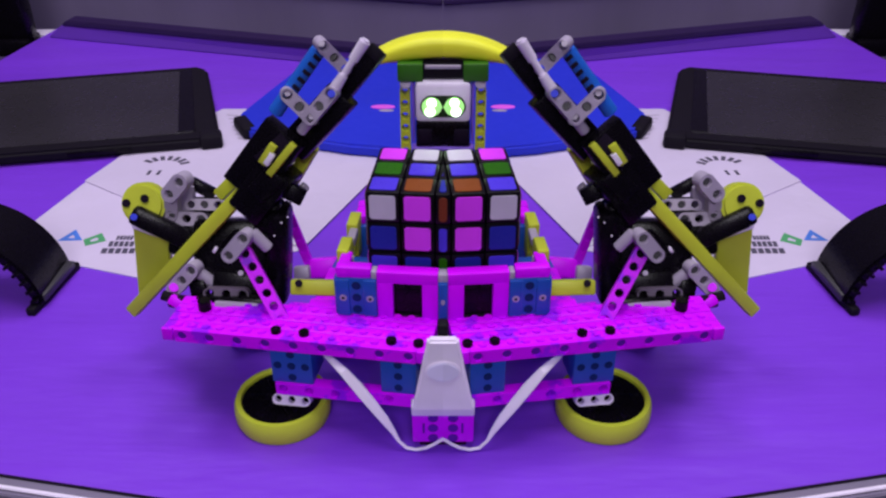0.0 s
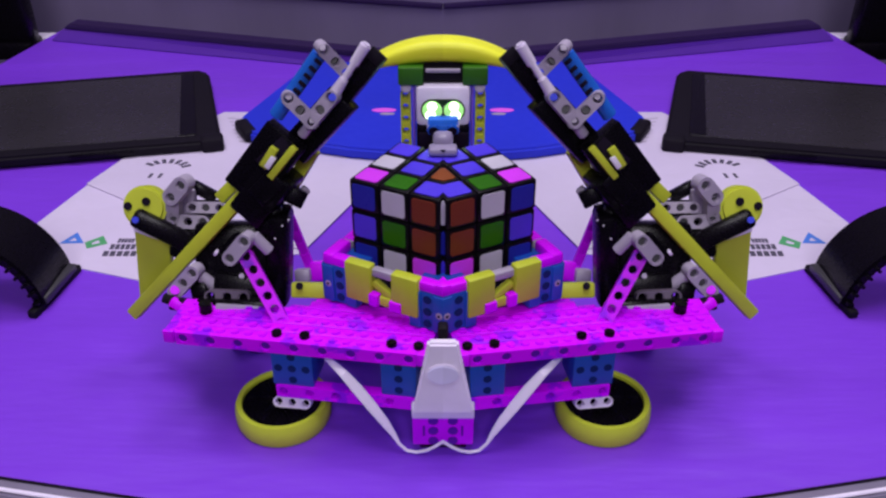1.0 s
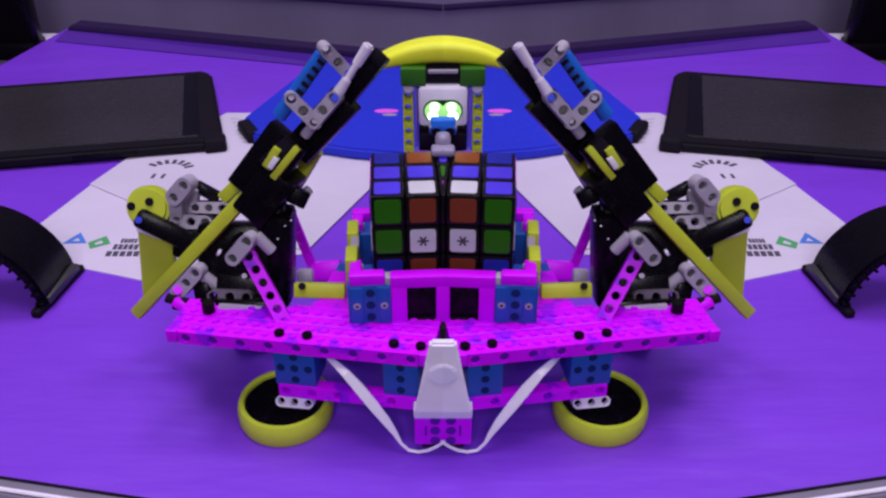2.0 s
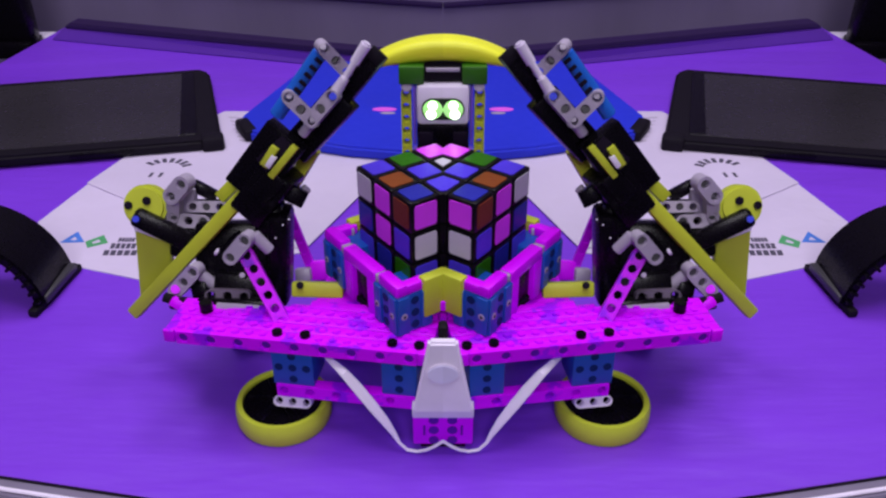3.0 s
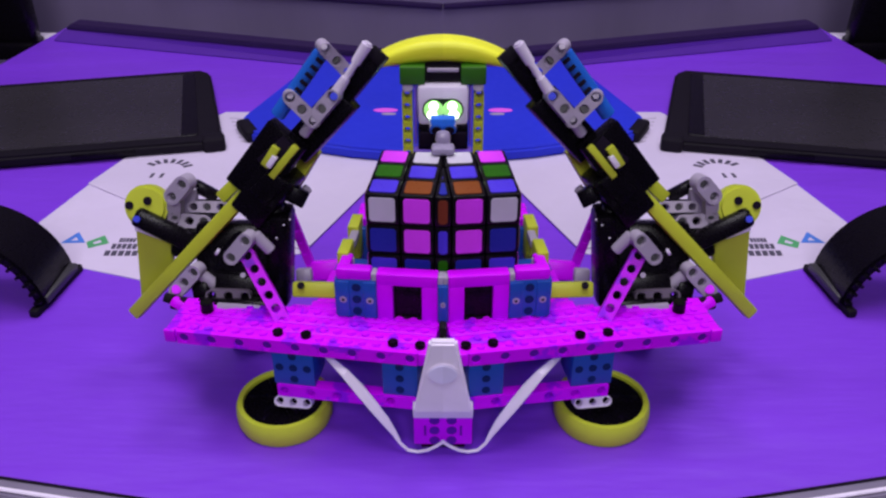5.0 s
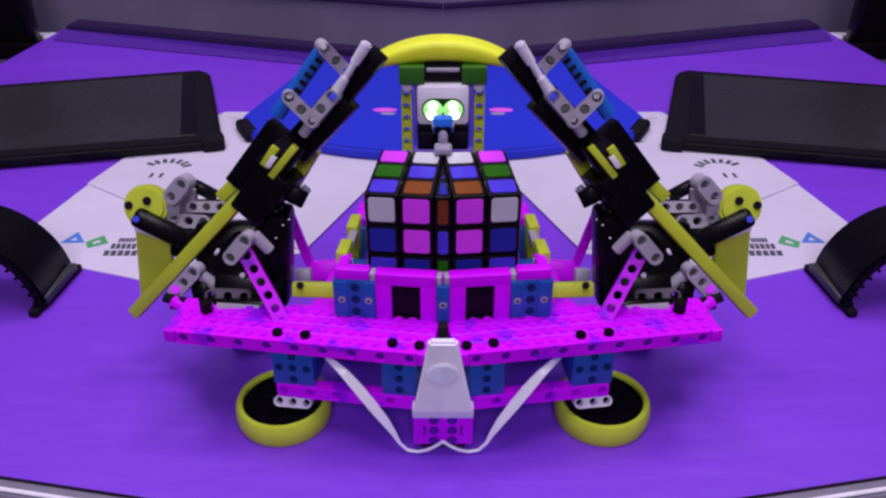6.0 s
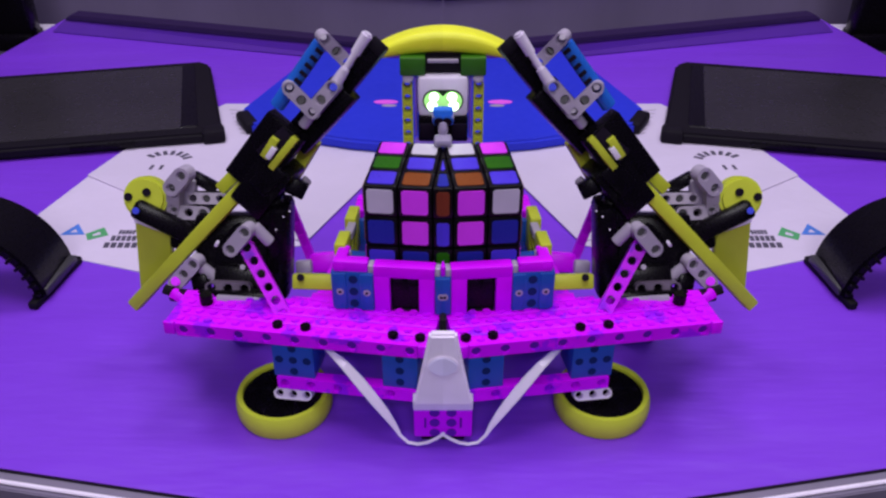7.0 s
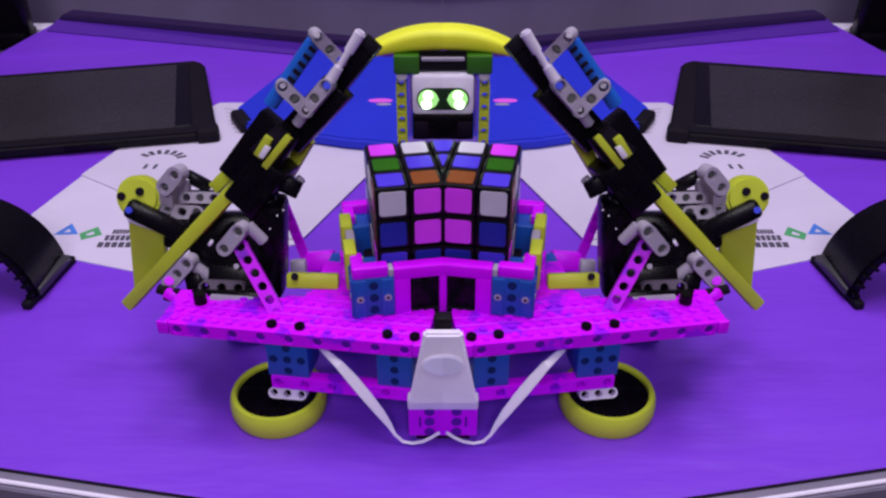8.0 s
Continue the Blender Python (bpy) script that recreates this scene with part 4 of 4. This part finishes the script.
# seconds, turn in degrees, cube centre
SPIN = [
    (0.0, -5.0, -12.0, 430.5), (0.45, -4.0, -12.0, 430.5), (0.5, 0.0, -12.5, 431), (0.6, 10.0, -13, 433), (0.7, 28.0, -14, 435), (0.8, 44.0, -15, 436),
    (0.9, 54.0, -15.2, 436), (1.0, 63.0, -15.2, 436), (1.1, 76.0, -15.5, 435.5), (1.2, 88.0, -16, 435), (1.3, 101.0, -17, 434.5), (1.4, 112.0, -17.5, 434), (1.5, 124.0, -18, 433.8),
    (1.6, 136.0, -17.5, 433.5), (1.7, 148.0, -17, 433), (2.0, 184.0, -15, 432.6), (2.3, 218.0, -13, 432.4), (2.55, 248.0, -12, 432.4), (2.8, 278.0, -11.7, 432.4),
    (2.9, 291.0, -11.7, 432.4), (3.0, 306.0, -11.7, 432.4), (3.1, 319.0, -12, 432), (3.2, 331.0, -12.2, 431.5), (3.3, 341.0, -12.4, 431), (3.4, 351.0, -12.5, 430.6),
    (3.5, 354.3, -12.6, 430.5), (4.0, 354.3, -12.6, 430.5), (7.85, 354.3, -12.6, 430.5), (7.9, 356.0, -12.6, 430.5), (8.0, 370.0, -11.8, 431),
]


# the cradle's play on its turntable, in millimetres across
PLAY = [(0.0, -16.9), (0.45, -16.2), (0.5, -14.2), (0.7, -15.2), (1.0, -16.4), (3.5, -16.9), (7.85, -16.9), (8.0, -15.3)]


def motions():
    # the probe arm swings in over the cube and out again: seconds, millimetres across, millimetres forward
    swing = [(0.0, 24, 14), (0.1, -1, 0), (0.2, -17, -6), (0.4, -17, -6), (0.5, -8, -2), (0.6, 22, 12), (0.9, 20, 10), (1.0, 0, 0), (1.15, 0, 0), (1.3, 22, 12), (1.6, 18, 10), (1.7, 2, 1),
             (1.9, 0, 0), (2.3, 0, 0), (2.6, 22, 12), (3.1, 18, 10), (3.2, 3, 2), (3.3, 0, 0), (3.45, -2, 0), (3.6, 0, 0), (4.7, 0, 0), (5.8, 2.6, 0), (7.25, 2.8, 0), (7.4, 6, 4), (7.55, 14, 12), (8.0, 24, 14)]
    keyed = [(t, drift(t) @ pose((x - 1.5) * 0.001, (470 + y) * 0.001, 0.150)) for t, x, y in swing]
    walk(PROBE, keyed)
    walk(PROBE_TWIN, [(t, FLIP @ m @ FLIP) for t, m in keyed])
    times = [q[0] for q in DRIFT]
    for ob, twin in PAIRS:
        base = ob.matrix_basis.copy()
        walk(ob, [(t, drift(t) @ base) for t in times])
        walk(twin, [(t, FLIP @ drift(t) @ base @ FLIP) for t in times])
    for (ob, twin), is_cube in zip(SPIN_THINGS, (False, True)):
        z = ob.matrix_basis.translation.z
        keyed = []
        for t, a, x, y in SPIN:
            p = (x, y) if is_cube else (np.interp(t, [q[0] for q in PLAY], [q[1] for q in PLAY]), PIVOT[1])
            keyed.append((t, drift(t) @ pose(p[0] * 0.001, p[1] * 0.001, z, 0, 0, a)))
        walk(ob, keyed)
        walk(twin, [(t, FLIP @ m @ FLIP) for t, m in keyed])


motions()
